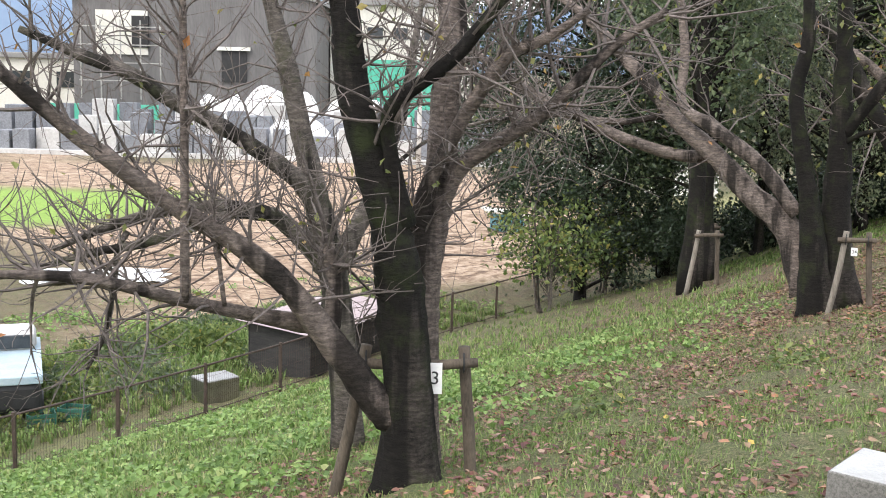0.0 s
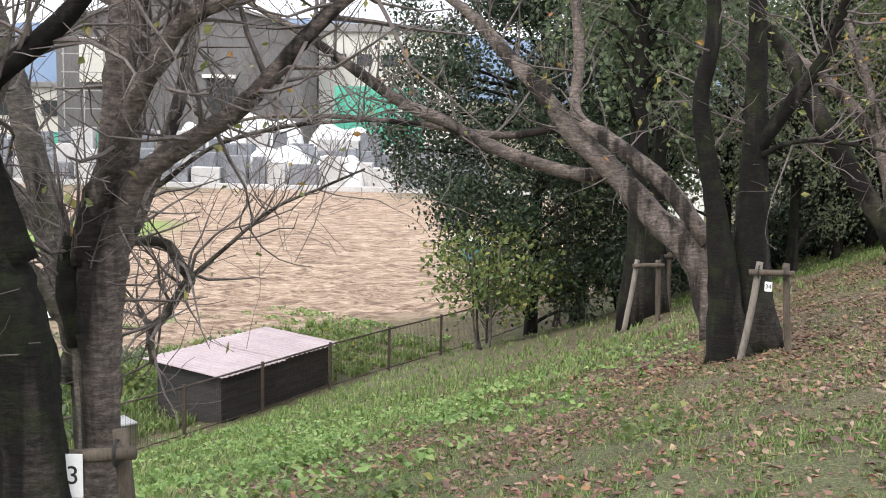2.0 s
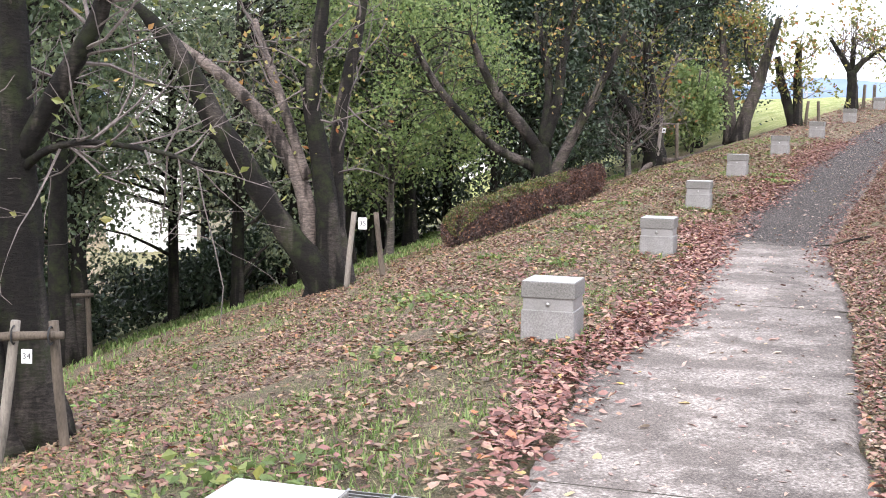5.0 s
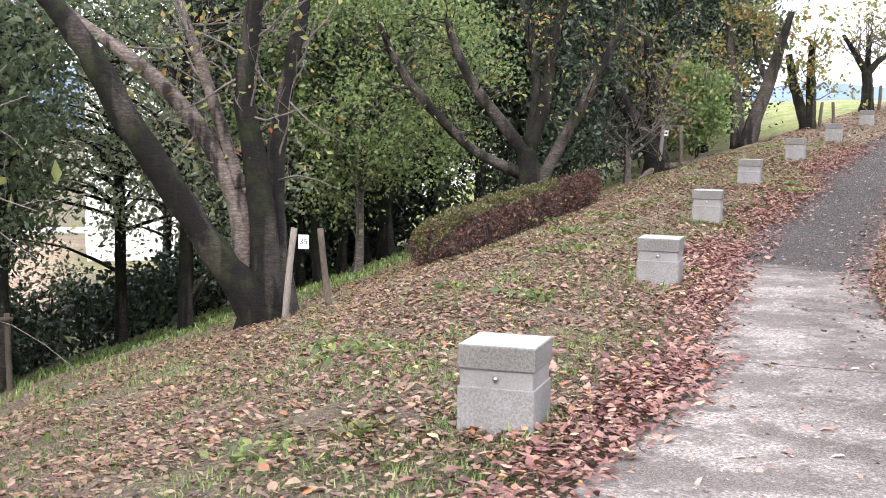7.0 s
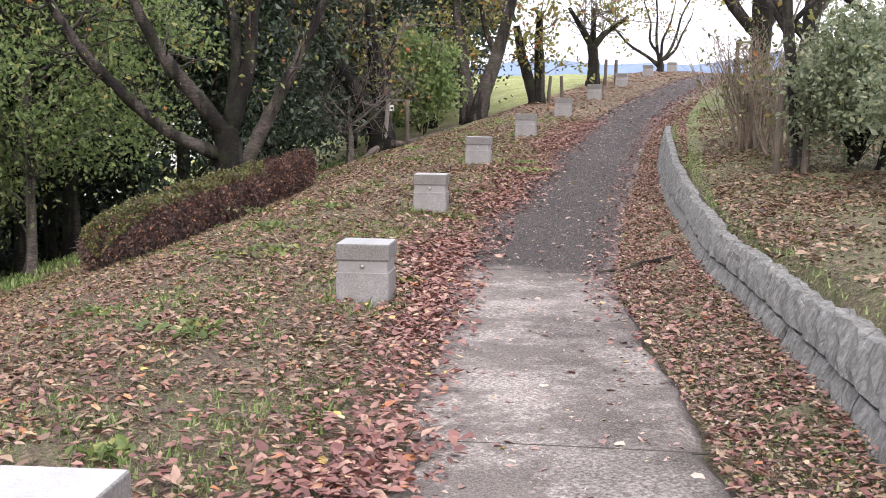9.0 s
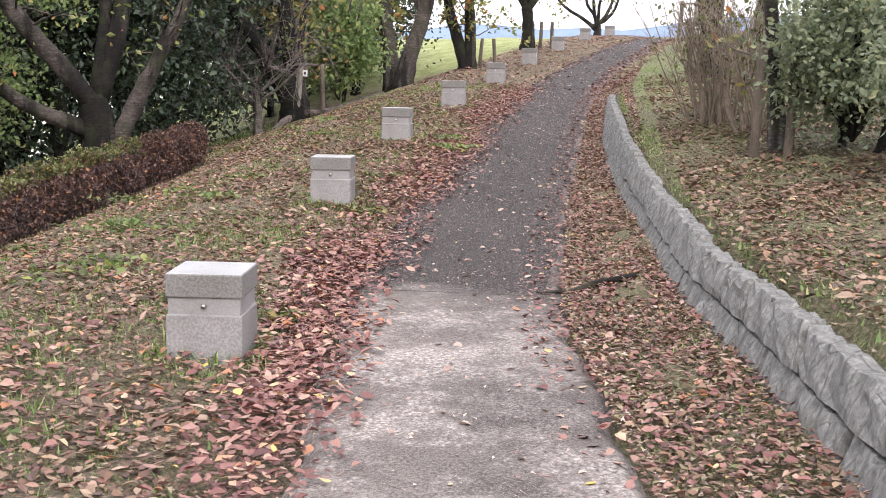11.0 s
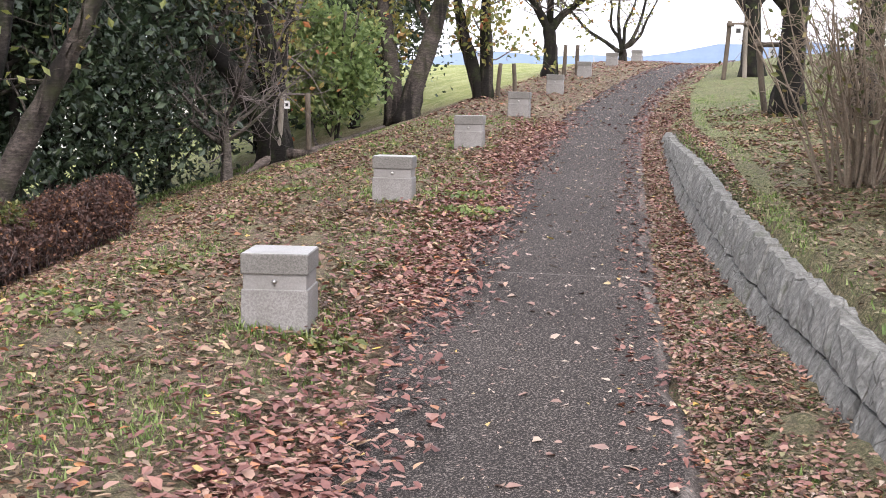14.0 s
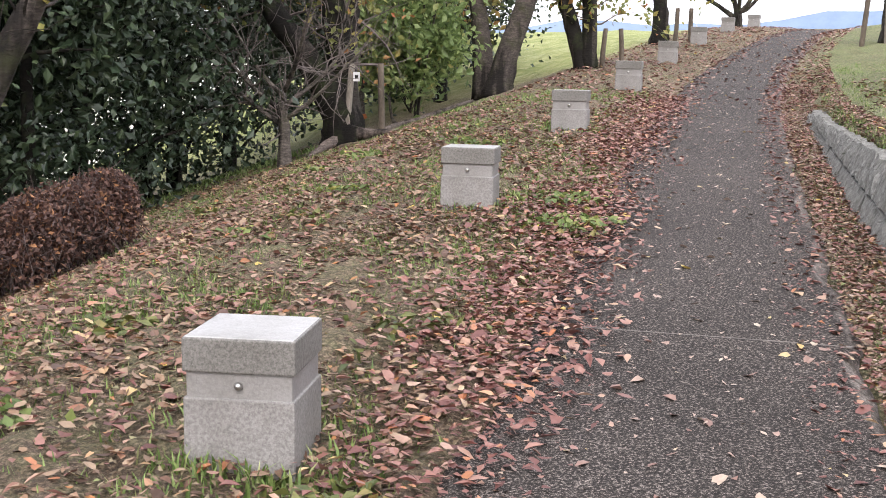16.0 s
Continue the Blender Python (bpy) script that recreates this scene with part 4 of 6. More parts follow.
built_tree("cherry_tree", [
    [(15.17, 25.23, 0.48, 0.242), (15.08, 25.27, 1.01, 0.214), (15.03, 25.29, 1.4, 0.179)],
    [(15.03, 25.28, 1.27, 0.125), (14.77, 25.24, 1.57, 0.115), (14.11, 25.36, 2.36, 0.097), (13.74, 25.35, 2.93, 0.079), (13.45, 25.31, 3.56, 0.043)],
    [(15.04, 25.28, 0.92, 0.116), (14.23, 25.41, 1.26, 0.088), (13.69, 25.43, 1.67, 0.087), (13.08, 25.47, 2.24, 0.078), (12.64, 25.44, 2.78, 0.069), (12.29, 25.37, 3.39, 0.034)],
    [(15.11, 25.25, 1.36, 0.125), (15.4, 25.27, 2.34, 0.108), (15.53, 25.36, 3.14, 0.091), (15.75, 25.41, 3.95, 0.055)],
    [(15.27, 25.18, 0.75, 0.116), (15.5, 25.03, 1.33, 0.107), (15.79, 24.85, 2.0, 0.089), (16.15, 24.64, 2.88, 0.071), (16.43, 24.47, 3.66, 0.045)],
    [(15.07, 25.27, 1.45, 0.089), (15.3, 25.46, 2.51, 0.082), (15.28, 25.76, 3.41, 0.065), (15.26, 26.06, 4.06, 0.038)],
], [M_BARK_DARK, M_BARK_MID, M_BARK_MID, M_BARK_DARK, M_BARK_MID], "cherry tree spreading from a low fork behind the hedge", (20, 1.0, 1), M_AUTUMN_LEAF, 600, 0.055, M_BARK_MID, group="cherry trees on the slope")
built_tree("cherry_tree", [
    [(22.32, 32.19, 0.69, 0.329), (22.24, 32.16, 1.26, 0.289), (21.77, 32.37, 2.09, 0.192), (21.34, 32.55, 2.72, 0.173), (20.96, 32.7, 3.51, 0.134), (20.67, 32.8, 4.29, 0.077)],
    [(22.36, 32.17, 0.7, 0.29), (22.32, 32.27, 1.92, 0.213), (22.21, 32.41, 3.13, 0.166), (22.11, 32.54, 4.33, 0.108)],
    [(22.44, 32.12, 0.79, 0.155), (22.49, 32.28, 1.93, 0.107), (22.63, 32.39, 2.97, 0.089), (23.04, 32.35, 3.94, 0.05)],
    [(21.82, 32.48, 2.09, 0.087), (21.66, 32.98, 2.94, 0.079), (22.07, 33.14, 3.91, 0.05)],
], [M_BARK_DARK, M_BARK_DARK, M_BARK_GREY, M_BARK_MID], "dark twin-stemmed tree with exposed roots", (22, 1.3, 1), M_AUTUMN_LEAF, 1000, 0.075, group="cherry trees on the slope")
built_tree("cherry_tree", [
    [(26.72, 34.31, 1.52, 0.258), (26.91, 34.17, 2.39, 0.211), (27.13, 34.01, 3.2, 0.188), (27.34, 33.85, 4.22, 0.154), (27.59, 33.67, 5.35, 0.095)],
    [(26.74, 34.67, 1.45, 0.214), (26.73, 34.8, 2.62, 0.179), (26.62, 35.01, 4.01, 0.132), (26.57, 35.17, 5.16, 0.085)],
    [(27.17, 33.97, 3.31, 0.094), (27.03, 34.39, 4.12, 0.072), (27.07, 34.67, 5.05, 0.048)],
], M_BARK_MID, "leaning cherry tree at the edge of the wood", (15, 1.5, 1), M_AUTUMN_LEAF, 1600, 0.08, group="cherry trees on the slope")
built_tree("cherry_tree", [
    [(29.13, 34.58, 2.03, 0.176), (29.0, 34.69, 2.6, 0.164), (28.79, 34.87, 3.45, 0.139), (28.65, 34.99, 4.29, 0.101)],
    [(29.16, 34.54, 2.04, 0.164), (29.18, 34.53, 2.97, 0.151), (29.14, 34.57, 3.82, 0.126), (29.16, 34.55, 4.66, 0.089)],
], M_BARK_DARK, "slim dark forked tree against the bright meadow", (14, 1.6, 1), M_AUTUMN_LEAF, 900, 0.08, group="trees along the path")
built_tree("cherry_tree", [
    [(35.41, 38.94, 2.81, 0.228), (35.42, 38.93, 3.69, 0.196), (35.37, 38.98, 4.31, 0.18)],
    [(35.37, 38.98, 4.24, 0.147), (35.13, 39.21, 4.78, 0.114), (34.77, 39.56, 5.55, 0.066)],
    [(35.4, 38.95, 4.24, 0.147), (35.7, 38.66, 4.71, 0.098), (36.25, 38.13, 5.27, 0.066)],
    [(35.39, 38.96, 4.31, 0.114), (35.39, 38.96, 5.56, 0.082)],
], M_BARK_DARK, "dark spreading tree against the sky", (16, 1.9, 1), M_AUTUMN_LEAF, 900, 0.09, group="trees along the path")


def fan_tree(x, y, count, length, label, r=0.13):
    z = ground_z(x, y)
    limbs = [[(x, y, z, r * 1.4), (x + 0.05, y, z + 0.25, r * 1.2), (x + 0.05, y, z + 0.5, r)]]
    for k in range(count):
        a = (-1.0, -0.42, -0.15, 0.2, 0.5, 0.75)[k]
        reach = length * (1.15, 0.8, 1.0, 0.75, 1.05, 0.7)[k]
        dx, dy = 0.74 * math.sin(a), -0.67 * math.sin(a)
        p = [(x, y, z + 0.3 + 0.05 * k, r * 0.75)]
        for j in range(1, 6):
            t = j / 5
            w = rng.uniform(-0.09, 0.09, 3) * length * t
            p.append((x + dx * reach * t + w[0], y + dy * reach * t + w[1], z + 0.3 + math.cos(a) * reach * t + 0.3 * length * t * t + w[2], r * 0.7 * (1 - 0.85 * t)))
        limbs.append(p)
    return built_tree("cherry_tree", limbs, M_BARK_DARK, label, (10, 1.3, 1), M_AUTUMN_LEAF, 300, 0.09, group="trees along the path")


fan_tree(46.2, 46.0, 6, 3.4, "bare fan-shaped tree on the crest beside the last bollard")

# ---- trees on the bank behind the wall ----
def bank_tree(s, d, lean, r, label, high=4.2, bark=M_BARK_DARK):
    x, y = place(s, d)
    z = ground_z(x, y)
    limbs = [[(x, y, z, r * 1.25), (x + lean * 0.3, y - lean * 0.25, z + 0.9, r), (x + lean * 0.7, y - lean * 0.6, z + 2.0, r * 0.85), (x + lean, y - lean, z + high, r * 0.5)],
             [(x + lean * 0.5, y - lean * 0.4, z + 1.5, r * 0.6), (x - 0.5, y + 0.5, z + 2.4, r * 0.45), (x - 1.1, y + 0.9, z + 3.6, r * 0.2)],
             [(x + lean * 0.5, y - lean * 0.4, z + 1.7, r * 0.5), (x + 0.7, y - 0.3, z + 2.7, r * 0.35), (x + 1.3, y - 0.2, z + 3.8, r * 0.15)]]
    return built_tree("cherry_tree", limbs, [bark, M_BARK_MID, M_BARK_MID], label, (10, 1.2, 1), M_AUTUMN_LEAF, 350, 0.07, group="trees on the bank")


bank_tree(37.5, 2.9, 0.1, 0.2, "thick dark tree on the grassy bank")
bank_tree(35.5, 3.6, 0.2, 0.18, "dark tree with stakes on the grassy bank")
bank_tree(50.2, 2.75, -0.1, 0.24, "dark tree farther along the bank")
tree_support(*place(49.6, 2.35), -45, 0.4, 1.5, (0.1, -0.05), (M_LOG, M_LOG_PALE), 0.06, "-", 0.0, 0.15, "weathered stakes with number plate farther along the bank", 0.22)
bank_tree(33.0, 4.4, 0.5, 0.13, "leaning tree behind the thin shrub")
bank_tree(26.0, 2.75, -0.25, 0.07, "slim grey tree beside the evergreen bush", bark=M_BARK_GREY)
tree_support(*place(38.15, 2.68), -45, 0.4, 1.22, (-0.2, -0.02), (M_LOG, M_LOG_PALE), 0.05, "4", 0.0, 0.12, "dark and pale stakes with number plate on the bank")
tree_support(*place(25.6, 2.65), -45, 0.3, 1.1, (0.03, 0.03), (M_LOG, M_LOG), 0.045, label="mossy wooden stakes beside a slim tree", bar=False)


def thin_shrub(x, y, stems, high, label, leaf=M_HEDGE_GREEN, leaves=420):
    z = ground_z(x, y) - 0.02
    top = anchor("bare_shrub", Matrix.Translation((x, y, z)), label, "shrub")
    tips, tw = [], Pile()
    for k in range(stems):
        a, out = rng.uniform(0, 6.28), rng.uniform(0.2, 0.75)
        r0 = rng.uniform(0, 0.35)
        p = np.array([(math.cos(a) * (r0 + out * t ** 1.3), math.sin(a) * (r0 + out * t ** 1.3), high * rng.uniform(0.75, 1.05) * t) for t in np.linspace(0, 1, 5)])
        p[1:] += rng.standard_normal((4, 3)) * 0.03
        rr = np.linspace(rng.uniform(0.011, 0.019), 0.004, 5)
        v, f = tube(p, rr, 5, 0, False, 2)
        mesh_object("stem", v, f, M_TWIG_PALE, top, True)
        twigs_from(tw, p, rr, 7, 0.4, 1, tips, 0.5)
    tw.made("twigwork", M_TWIG_PALE, top, False, "stuff")
    t = np.array(tips)
    leaf_cloud("foliage", t[rng.integers(0, len(t), leaves)] + rng.standard_normal((leaves, 3)) * 0.04, 0.04, leaf, top)


thin_shrub(*place(28.6, 2.38), 46, 1.5, "nearly bare many-stemmed shrub with pale stems")
thin_shrub(*place(27.7, 2.75), 34, 1.4, "nearly bare many-stemmed shrub with pale stems")
leafy_tree("evergreen_bush", *place(25.6, 3.35), 1.8, 0.72, M_GREY_GREEN, "dense grey-green evergreen bush with small leaves", 0.3, 0.05, 11000, 0.04, 90, spread=0.17, category="bush", stems=3)
leafy_tree("evergreen_bush", *place(23.4, 4.0), 1.75, 0.9, M_GREY_GREEN, "dense grey-green evergreen bush with small leaves", 0.3, 0.05, 10000, 0.042, 80, spread=0.18, category="bush", stems=3)

# ---- evergreens below the path ----
WOOD = "evergreens of the wood"
for x, y, high, wide, bare, n in [(3.9, 29.9, 11, 3.6, 0.7, 62000), (5.4, 33.5, 9, 1.8, 0.8, 9000)]:
    leafy_tree("evergreen_tree", x, y, high, wide, M_DEEP_GREEN, "broad dense dark evergreen beside the fence", bare, 0.2, n, 0.068, 230, spread=0.32, group=WOOD)
for x, y, high, wide, bare, n in [(6.4, 27.6, 11, 2.6, 1.9, 11000), (6.0, 25.2, 9, 1.5, 3.6, 3000), (5.0, 22.4, 9.5, 1.9, 4.0, 6000)]:
    leafy_tree("evergreen_tree", x, y, high, wide, M_EVERGREEN, "tall dark evergreen tree with bare lower trunk", bare, 0.2, int(n * 1.35), 0.072, 75, group=WOOD)
for x, y, high, wide, bare, n in [(9.7, 28.3, 10, 2.5, 0.9, 9500), (8.9, 31.6, 10, 2.8, 0.9, 9500), (6.6, 33.0, 9, 2.4, 0.8, 6000), (12.3, 33, 11, 3.0, 1.8, 9000), (14.5, 30.8, 10, 2.4, 2.2, 11000), (15.5, 35.5, 12, 3.4, 1.6, 16000), (11.0, 38, 12, 3.5, 2, 9000)]:
    leafy_tree("evergreen_tree", x, y, high, wide, M_GREY_GREEN, "tall grey-green evergreen tree at the edge of the wood", bare, 0.17, int(n * 0.95), 0.064, 80, spread=0.34, group=WOOD)
for x, y, high, wide, bare, n in [(18.2, 31.6, 10, 2.3, 0.5, 34000), (20.6, 34.6, 9, 1.9, 0.5, 21000), (18.5, 38, 12, 3.4, 0.6, 16000), (20.9, 36.8, 11, 2.3, 0.7, 13000), (25.6, 37.6, 10, 2.6, 0.1, 15000), (23.2, 38.4, 10, 2.2, 0.3, 14000), (16.6, 30.4, 9, 1.7, 0.6, 17000), (28.6, 38.8, 9, 2.4, 0.3, 10000)]:
    leafy_tree("evergreen_tree", x, y, high, wide, M_DEEP_GREEN, "tall dark evergreen tree crowded in the wood", bare, 0.17, int(n * 1.05), 0.074, 140, group=WOOD)
for x, y in [(13.2, 43.5), (16.2, 44), (19.2, 43.5), (28.5, 43.0), (31.0, 42.5), (14, 38.5), (16.8, 40), (27.0, 41.0)]:
    leafy_tree("evergreen_tree", x, y, rng.uniform(7.5, 9.5), 2.4, M_DEEP_GREEN, "dark evergreen with low boughs at the back of the wood", rng.uniform(0.0, 0.5), 0.13, 6500, 0.15, 90, group=WOOD)
for x, y in [(12.6, 29.6), (13.6, 31.2), (13.0, 32.4), (14.8, 33), (11.6, 31), (16.2, 32.6), (12.2, 34.4), (17.2, 30.4)]:
    leafy_tree("slim_evergreen", x, y, rng.uniform(6, 8), 1.3, M_DEEP_GREEN, "slim dark evergreen trunk in the shade of the wood", 3.0, 0.09, 3500, 0.1, 50, group=WOOD)
leafy_tree("maple_tree", 12.9, 28.0, 6.5, 2.5, M_MAPLE_LEAF, "light green maple with turning leaves", 1.3, 0.1, 22000, 0.052, 140, bark=M_BARK_GREY, spread=0.3)
leafy_tree("young_broadleaf", 24.5, 33.75, 2.9, 1.0, M_MAPLE_LEAF, "bright green young broadleaf shrub in full leaf", 0.45, 0.03, 5200, 0.085, 80, bark=M_BARK_GREY, spread=0.2, category="shrub", stems=4)
leafy_tree("young_broadleaf", 2.6, 26.5, 2.6, 1.2, M_LIGHT_LEAF, "yellowing young shrub beside the fence", 0.8, 0.03, 1600, 0.08, 50, bark=M_BARK_GREY, spread=0.25, category="shrub", stems=4)
leafy_tree("young_broadleaf", 4.6, 30.6, 2.4, 1.2, M_LIGHT_LEAF, "yellowing young shrub beside the fence", 0.6, 0.03, 1500, 0.08, 50, bark=M_BARK_GREY, spread=0.25, category="shrub", stems=4)
for x, y in [(7.4, 34.2), (8.9, 35.4), (10.2, 36.2), (11.7, 37.0), (13.2, 37.2), (14.6, 37.9), (9.6, 33.4), (11.2, 34.2), (13.4, 35.0), (6.4, 31.4), (15.8, 36.6)]:
    leafy_tree("low_shrub", x, y, rng.uniform(1.2, 1.9), rng.uniform(0.9, 1.3), M_DEEP_GREEN, "low dark green shrub under the trees", 0.1, 0.03, 1500, 0.1, 40, spread=0.25, category="shrub", group="shrubs under the trees", stems=3)
x, y = 20.9, 31.3
z = ground_z(x, y)
built_tree("small_bare_tree", [[(x, y, z, 0.09), (x, y, z + 0.5, 0.08), (x - 0.05, y, z + 0.9, 0.06)]]
           + [[(x, y, z + 0.55 + 0.1 * k, 0.035), (x + 0.5 * math.cos(a), y + 0.5 * math.sin(a), z + 0.9 + 0.12 * k, 0.025), (x + 1.2 * math.cos(a), y + 1.2 * math.sin(a), z + 1.5 + 0.2 * k, 0.008)]
              for k, a in enumerate((2.4, 5.4, 3.0, 5.9, 2.0, 4.6))], M_BARK_GREY, "small bare many-branched tree", (14, 0.9, 1))


# ---- clipped hedge ----
def hedge(name, a, b, wide, high, leaf, label, n, top_leaf=None):
    """A clipped hedge: a thick rounded shell of small leaves over short crossing twigs."""
    a, b = np.array(a), np.array(b)
    v = b - a
    size = np.hypot(*v)
    u = v / size
    base = Vector((float(a[0] + b[0]) / 2, float(a[1] + b[1]) / 2, 0))
    base.z = ground_z(base.x, base.y)
    top = anchor(name, Matrix.Translation(base), label, "hedge", "clipped hedge")

    def shell(count, lo, hi, arc=(0.0, math.pi)):
        q = rng.uniform(-1.0, 1.0, count)
        ang = rng.uniform(*arc, count)
        lump = 1 + 0.05 * np.sin(q * size * 3.1) + 0.05 * np.sin(q * size * 6.3 + ang * 3) + 0.04 * np.sin(ang * 5 + q * 13)
        depth = rng.uniform(lo, hi, count) * lump
        close = (1 - np.abs(q) ** 5) ** 0.4
        oc = np.sign(np.cos(ang)) * np.abs(np.cos(ang)) ** 0.45 * wide * depth * close
        oz = np.abs(np.sin(ang)) ** 0.5 * high * depth * (0.25 + 0.75 * close)
        al = (0.5 + 0.5 * q * (0.9 + 0.1 * depth)) * size
        x, y = a[0] + u[0] * al + u[1] * oc, a[1] + u[1] * al - u[0] * oc
        return np.stack([x, y, height(x, y) + oz + 0.02], 1) - np.array(base)

    leaf_cloud("foliage", shell(n, 0.72, 1.03), 0.026, leaf, top)
    if top_leaf:
        leaf_cloud("foliage", shell(int(n * 0.8), 0.9, 1.05, (0.75, 2.4)), 0.024, top_leaf, top)
    pile = Pile()
    for q in shell(int(size * 900), 0.35, 1.0):
        e = rng.standard_normal(3) * 0.06 + np.array([0, 0, 0.05])
        pile.add(*tube([q - e, q + e], [0.0045, 0.002], 3, 0, False, 1))
    for q in shell(int(size * 60), 0.2, 0.7):
        foot = q * np.array([1, 1, 0])
        foot[2] = ground_z(*(foot + np.array(base))[:2]) - base.z - 0.02
        pile.add(*tube([foot, (foot + q) / 2 + rng.standard_normal(3) * 0.03, q], [0.012, 0.009, 0.004], 4, 0, False, 1))
    pile.made("stemwork", M_HEDGE_STEM, top, False, "stuff")


hedge("hedge", (12.3, 23.05), (15.6, 25.55), 0.6, 0.7, M_HEDGE_RED, "clipped hedge with reddened sides, still green on top", 17000, M_HEDGE_GREEN)
hedge("hedge", (15.5, 25.45), (16.95, 26.5), 0.5, 0.68, M_HEDGE_RED, "clipped hedge section with rusty red leaves", 14000)


# ---- fence at the foot of the slope ----
def fence_bay(p, q, first):
    z0, z1 = ground_z(*p), ground_z(*q)
    top = anchor("wire_fence", Matrix.Translation((*p, z0)), "brown metal wire fence at the foot of the slope", "fence", "fence bays below the slope")
    dx, dy, dz = q[0] - p[0], q[1] - p[1], z1 - z0
    part("post", box_bm((0.06, 0.06, 1.2), (0, 0, 0.45), 0.006), M_RUST, top)
    for name, h, r in (("top_rail", 1.0, 0.02), ("bottom_rail", 0.08, 0.012)):
        v, f = tube([(0, 0, h), (dx, dy, dz + h)], [r, r], 6, 0, True, 1)
        mesh_object(name, v, f, M_RUST, top)
    pile = Pile()
    size = math.hypot(dx, dy)
    for k in range(1, int(size / 0.055)):
        t = k * 0.055 / size
        pile.add(*tube([(dx * t, dy * t, dz * t + 0.08), (dx * t, dy * t, dz * t + 1.0)], [0.0028, 0.0028], 3, 0, False, 1))
    for h in (0.3, 0.52, 0.76):
        pile.add(*tube([(0, 0, h), (dx, dy, dz + h)], [0.0028, 0.0028], 3, 0, False, 1))
    pile.made("wire_mesh", M_RUST, top, False, "stuff")


for k in range(-7, 8):
    fence_bay((-0.81 + 1.2 * k, 26.45 + 1.72 * k), (-0.81 + 1.2 * (k + 1), 26.45 + 1.72 * (k + 1)), k == -7)


# ---- shed with a tin roof ----
def tin_shed():
    top = anchor("tin_roof_shed", pose(-2.55, 25.95, -4.95, 0, 0, 59), "low black boarded shed with faded pinkish tin roof behind the fence", "shed")
    for k in range(6):
        part("board", box_bm((3.5, 0.03, 0.2), (0, -0.85, 0.1 + 0.205 * k), 0.004, pose(0, 0, 0, rng.uniform(2, 5), 0, rng.uniform(-0.3, 0.3))), M_SHED, top)
        part("board", box_bm((3.5, 0.03, 0.2), (0, 0.85, 0.1 + 0.205 * k), 0.004), M_SHED, top)
        part("board", box_bm((0.03, 1.66, 0.2), (1.73, 0, 0.1 + 0.205 * k), 0.004), M_SHED, top)
        part("board", box_bm((0.03, 1.66, 0.2), (-1.73, 0, 0.1 + 0.205 * k), 0.004), M_SHED, top)
    for x, y, w in ((-1.0, -0.02, 1.95), (0.95, 0.03, 1.98)):
        nx = 40
        v, f = [], []
        for i in range(nx + 1):
            for j in (-1, 1):
                for h in (0, 0.012):
                    v.append((x - w / 2 + w * i / nx, y + j * 1.08, 1.27 + 0.05 * j + 0.012 * math.sin(i * 1.9) + h + (0.012 if x > 0 else 0)))
        for i in range(nx):
            a = i * 4
            f += [(a, a + 4, a + 6, a + 2), (a + 1, a + 3, a + 7, a + 5), (a, a + 1, a + 5, a + 4), (a + 2, a + 6, a + 7, a + 3)]
        mesh_object("roof_sheet", v, f, M_ROOF_TIN, top)


tin_shed()


# ---- farmland, yard and buildings beyond the fence ----
FIELD = -5.0


def boxed(name, parent_name, size, at, material, label, category, turn=0.0, bevel=0.02, group=""):
    top = anchor(parent_name, pose(*at, 0, 0, turn), label, category, group)
    part(name, box_bm(size, (0, 0, size[2] / 2), bevel), material, top)
    return top


def warehouse():
    top = anchor("warehouse", pose(-24, 112, FIELD, 0, 0, 0), "large grey gabled warehouse with open doorway beyond the yard", "building")
    w, l, h, ridge = 23.5, 30.0, 12.8, 16.0
    v = [(-w / 2, 0, 0), (w / 2, 0, 0), (w / 2, 0, h), (0, 0, ridge), (-w / 2, 0, h), (-w / 2, l, 0), (w / 2, l, 0), (w / 2, l, h), (0, l, ridge), (-w / 2, l, h)]
    mesh_object("wall", v, [(0, 1, 2, 3, 4), (9, 8, 7, 6, 5), (1, 6, 7, 2), (0, 4, 9, 5)], M_SIDING, top)
    for sx in (-1, 1):
        r = [(sx * (w / 2 + 0.6), -0.6, h - 0.1), (0, -0.6, ridge + 0.05), (0, l + 0.6, ridge + 0.05), (sx * (w / 2 + 0.6), l + 0.6, h - 0.1)]
        r += [(a, b, c + 0.3) for a, b, c in r]
        mesh_object("roof", r, [(0, 3, 2, 1), (4, 5, 6, 7), (0, 1, 5, 4), (1, 2, 6, 5), (2, 3, 7, 6), (3, 0, 4, 7)], M_ROOF_GREY, top)
    part("doorway", box_bm((2.4, 0.3, 3.0), (3.8, -0.05, 6.6)), M_DARK, top, "dark open doorway")
    part("door_frame", box_bm((3.2, 0.5, 0.35), (3.8, -0.25, 8.3)), M_CREAM, top)
    part("window", box_bm((5.0, 0.3, 4.2), (-7, -0.06, 9.6)), M_CREAM, top, "pale boarded window bay")
    part("window", box_bm((1.6, 0.3, 3.0), (-5.2, -0.2, 9.7)), M_DARK, top, "dark window")
    for k in range(5):
        part("scaffold_pole", box_bm((0.12, 0.12, 7.5), (-10.6 + 1.9 * k, -1.4, 7)), M_STEEL, top)
    for k in range(4):
        part("scaffold_rail", box_bm((8.0, 0.1, 0.1), (-6.8, -1.4, 5 + 1.7 * k)), M_STEEL, top)


warehouse()


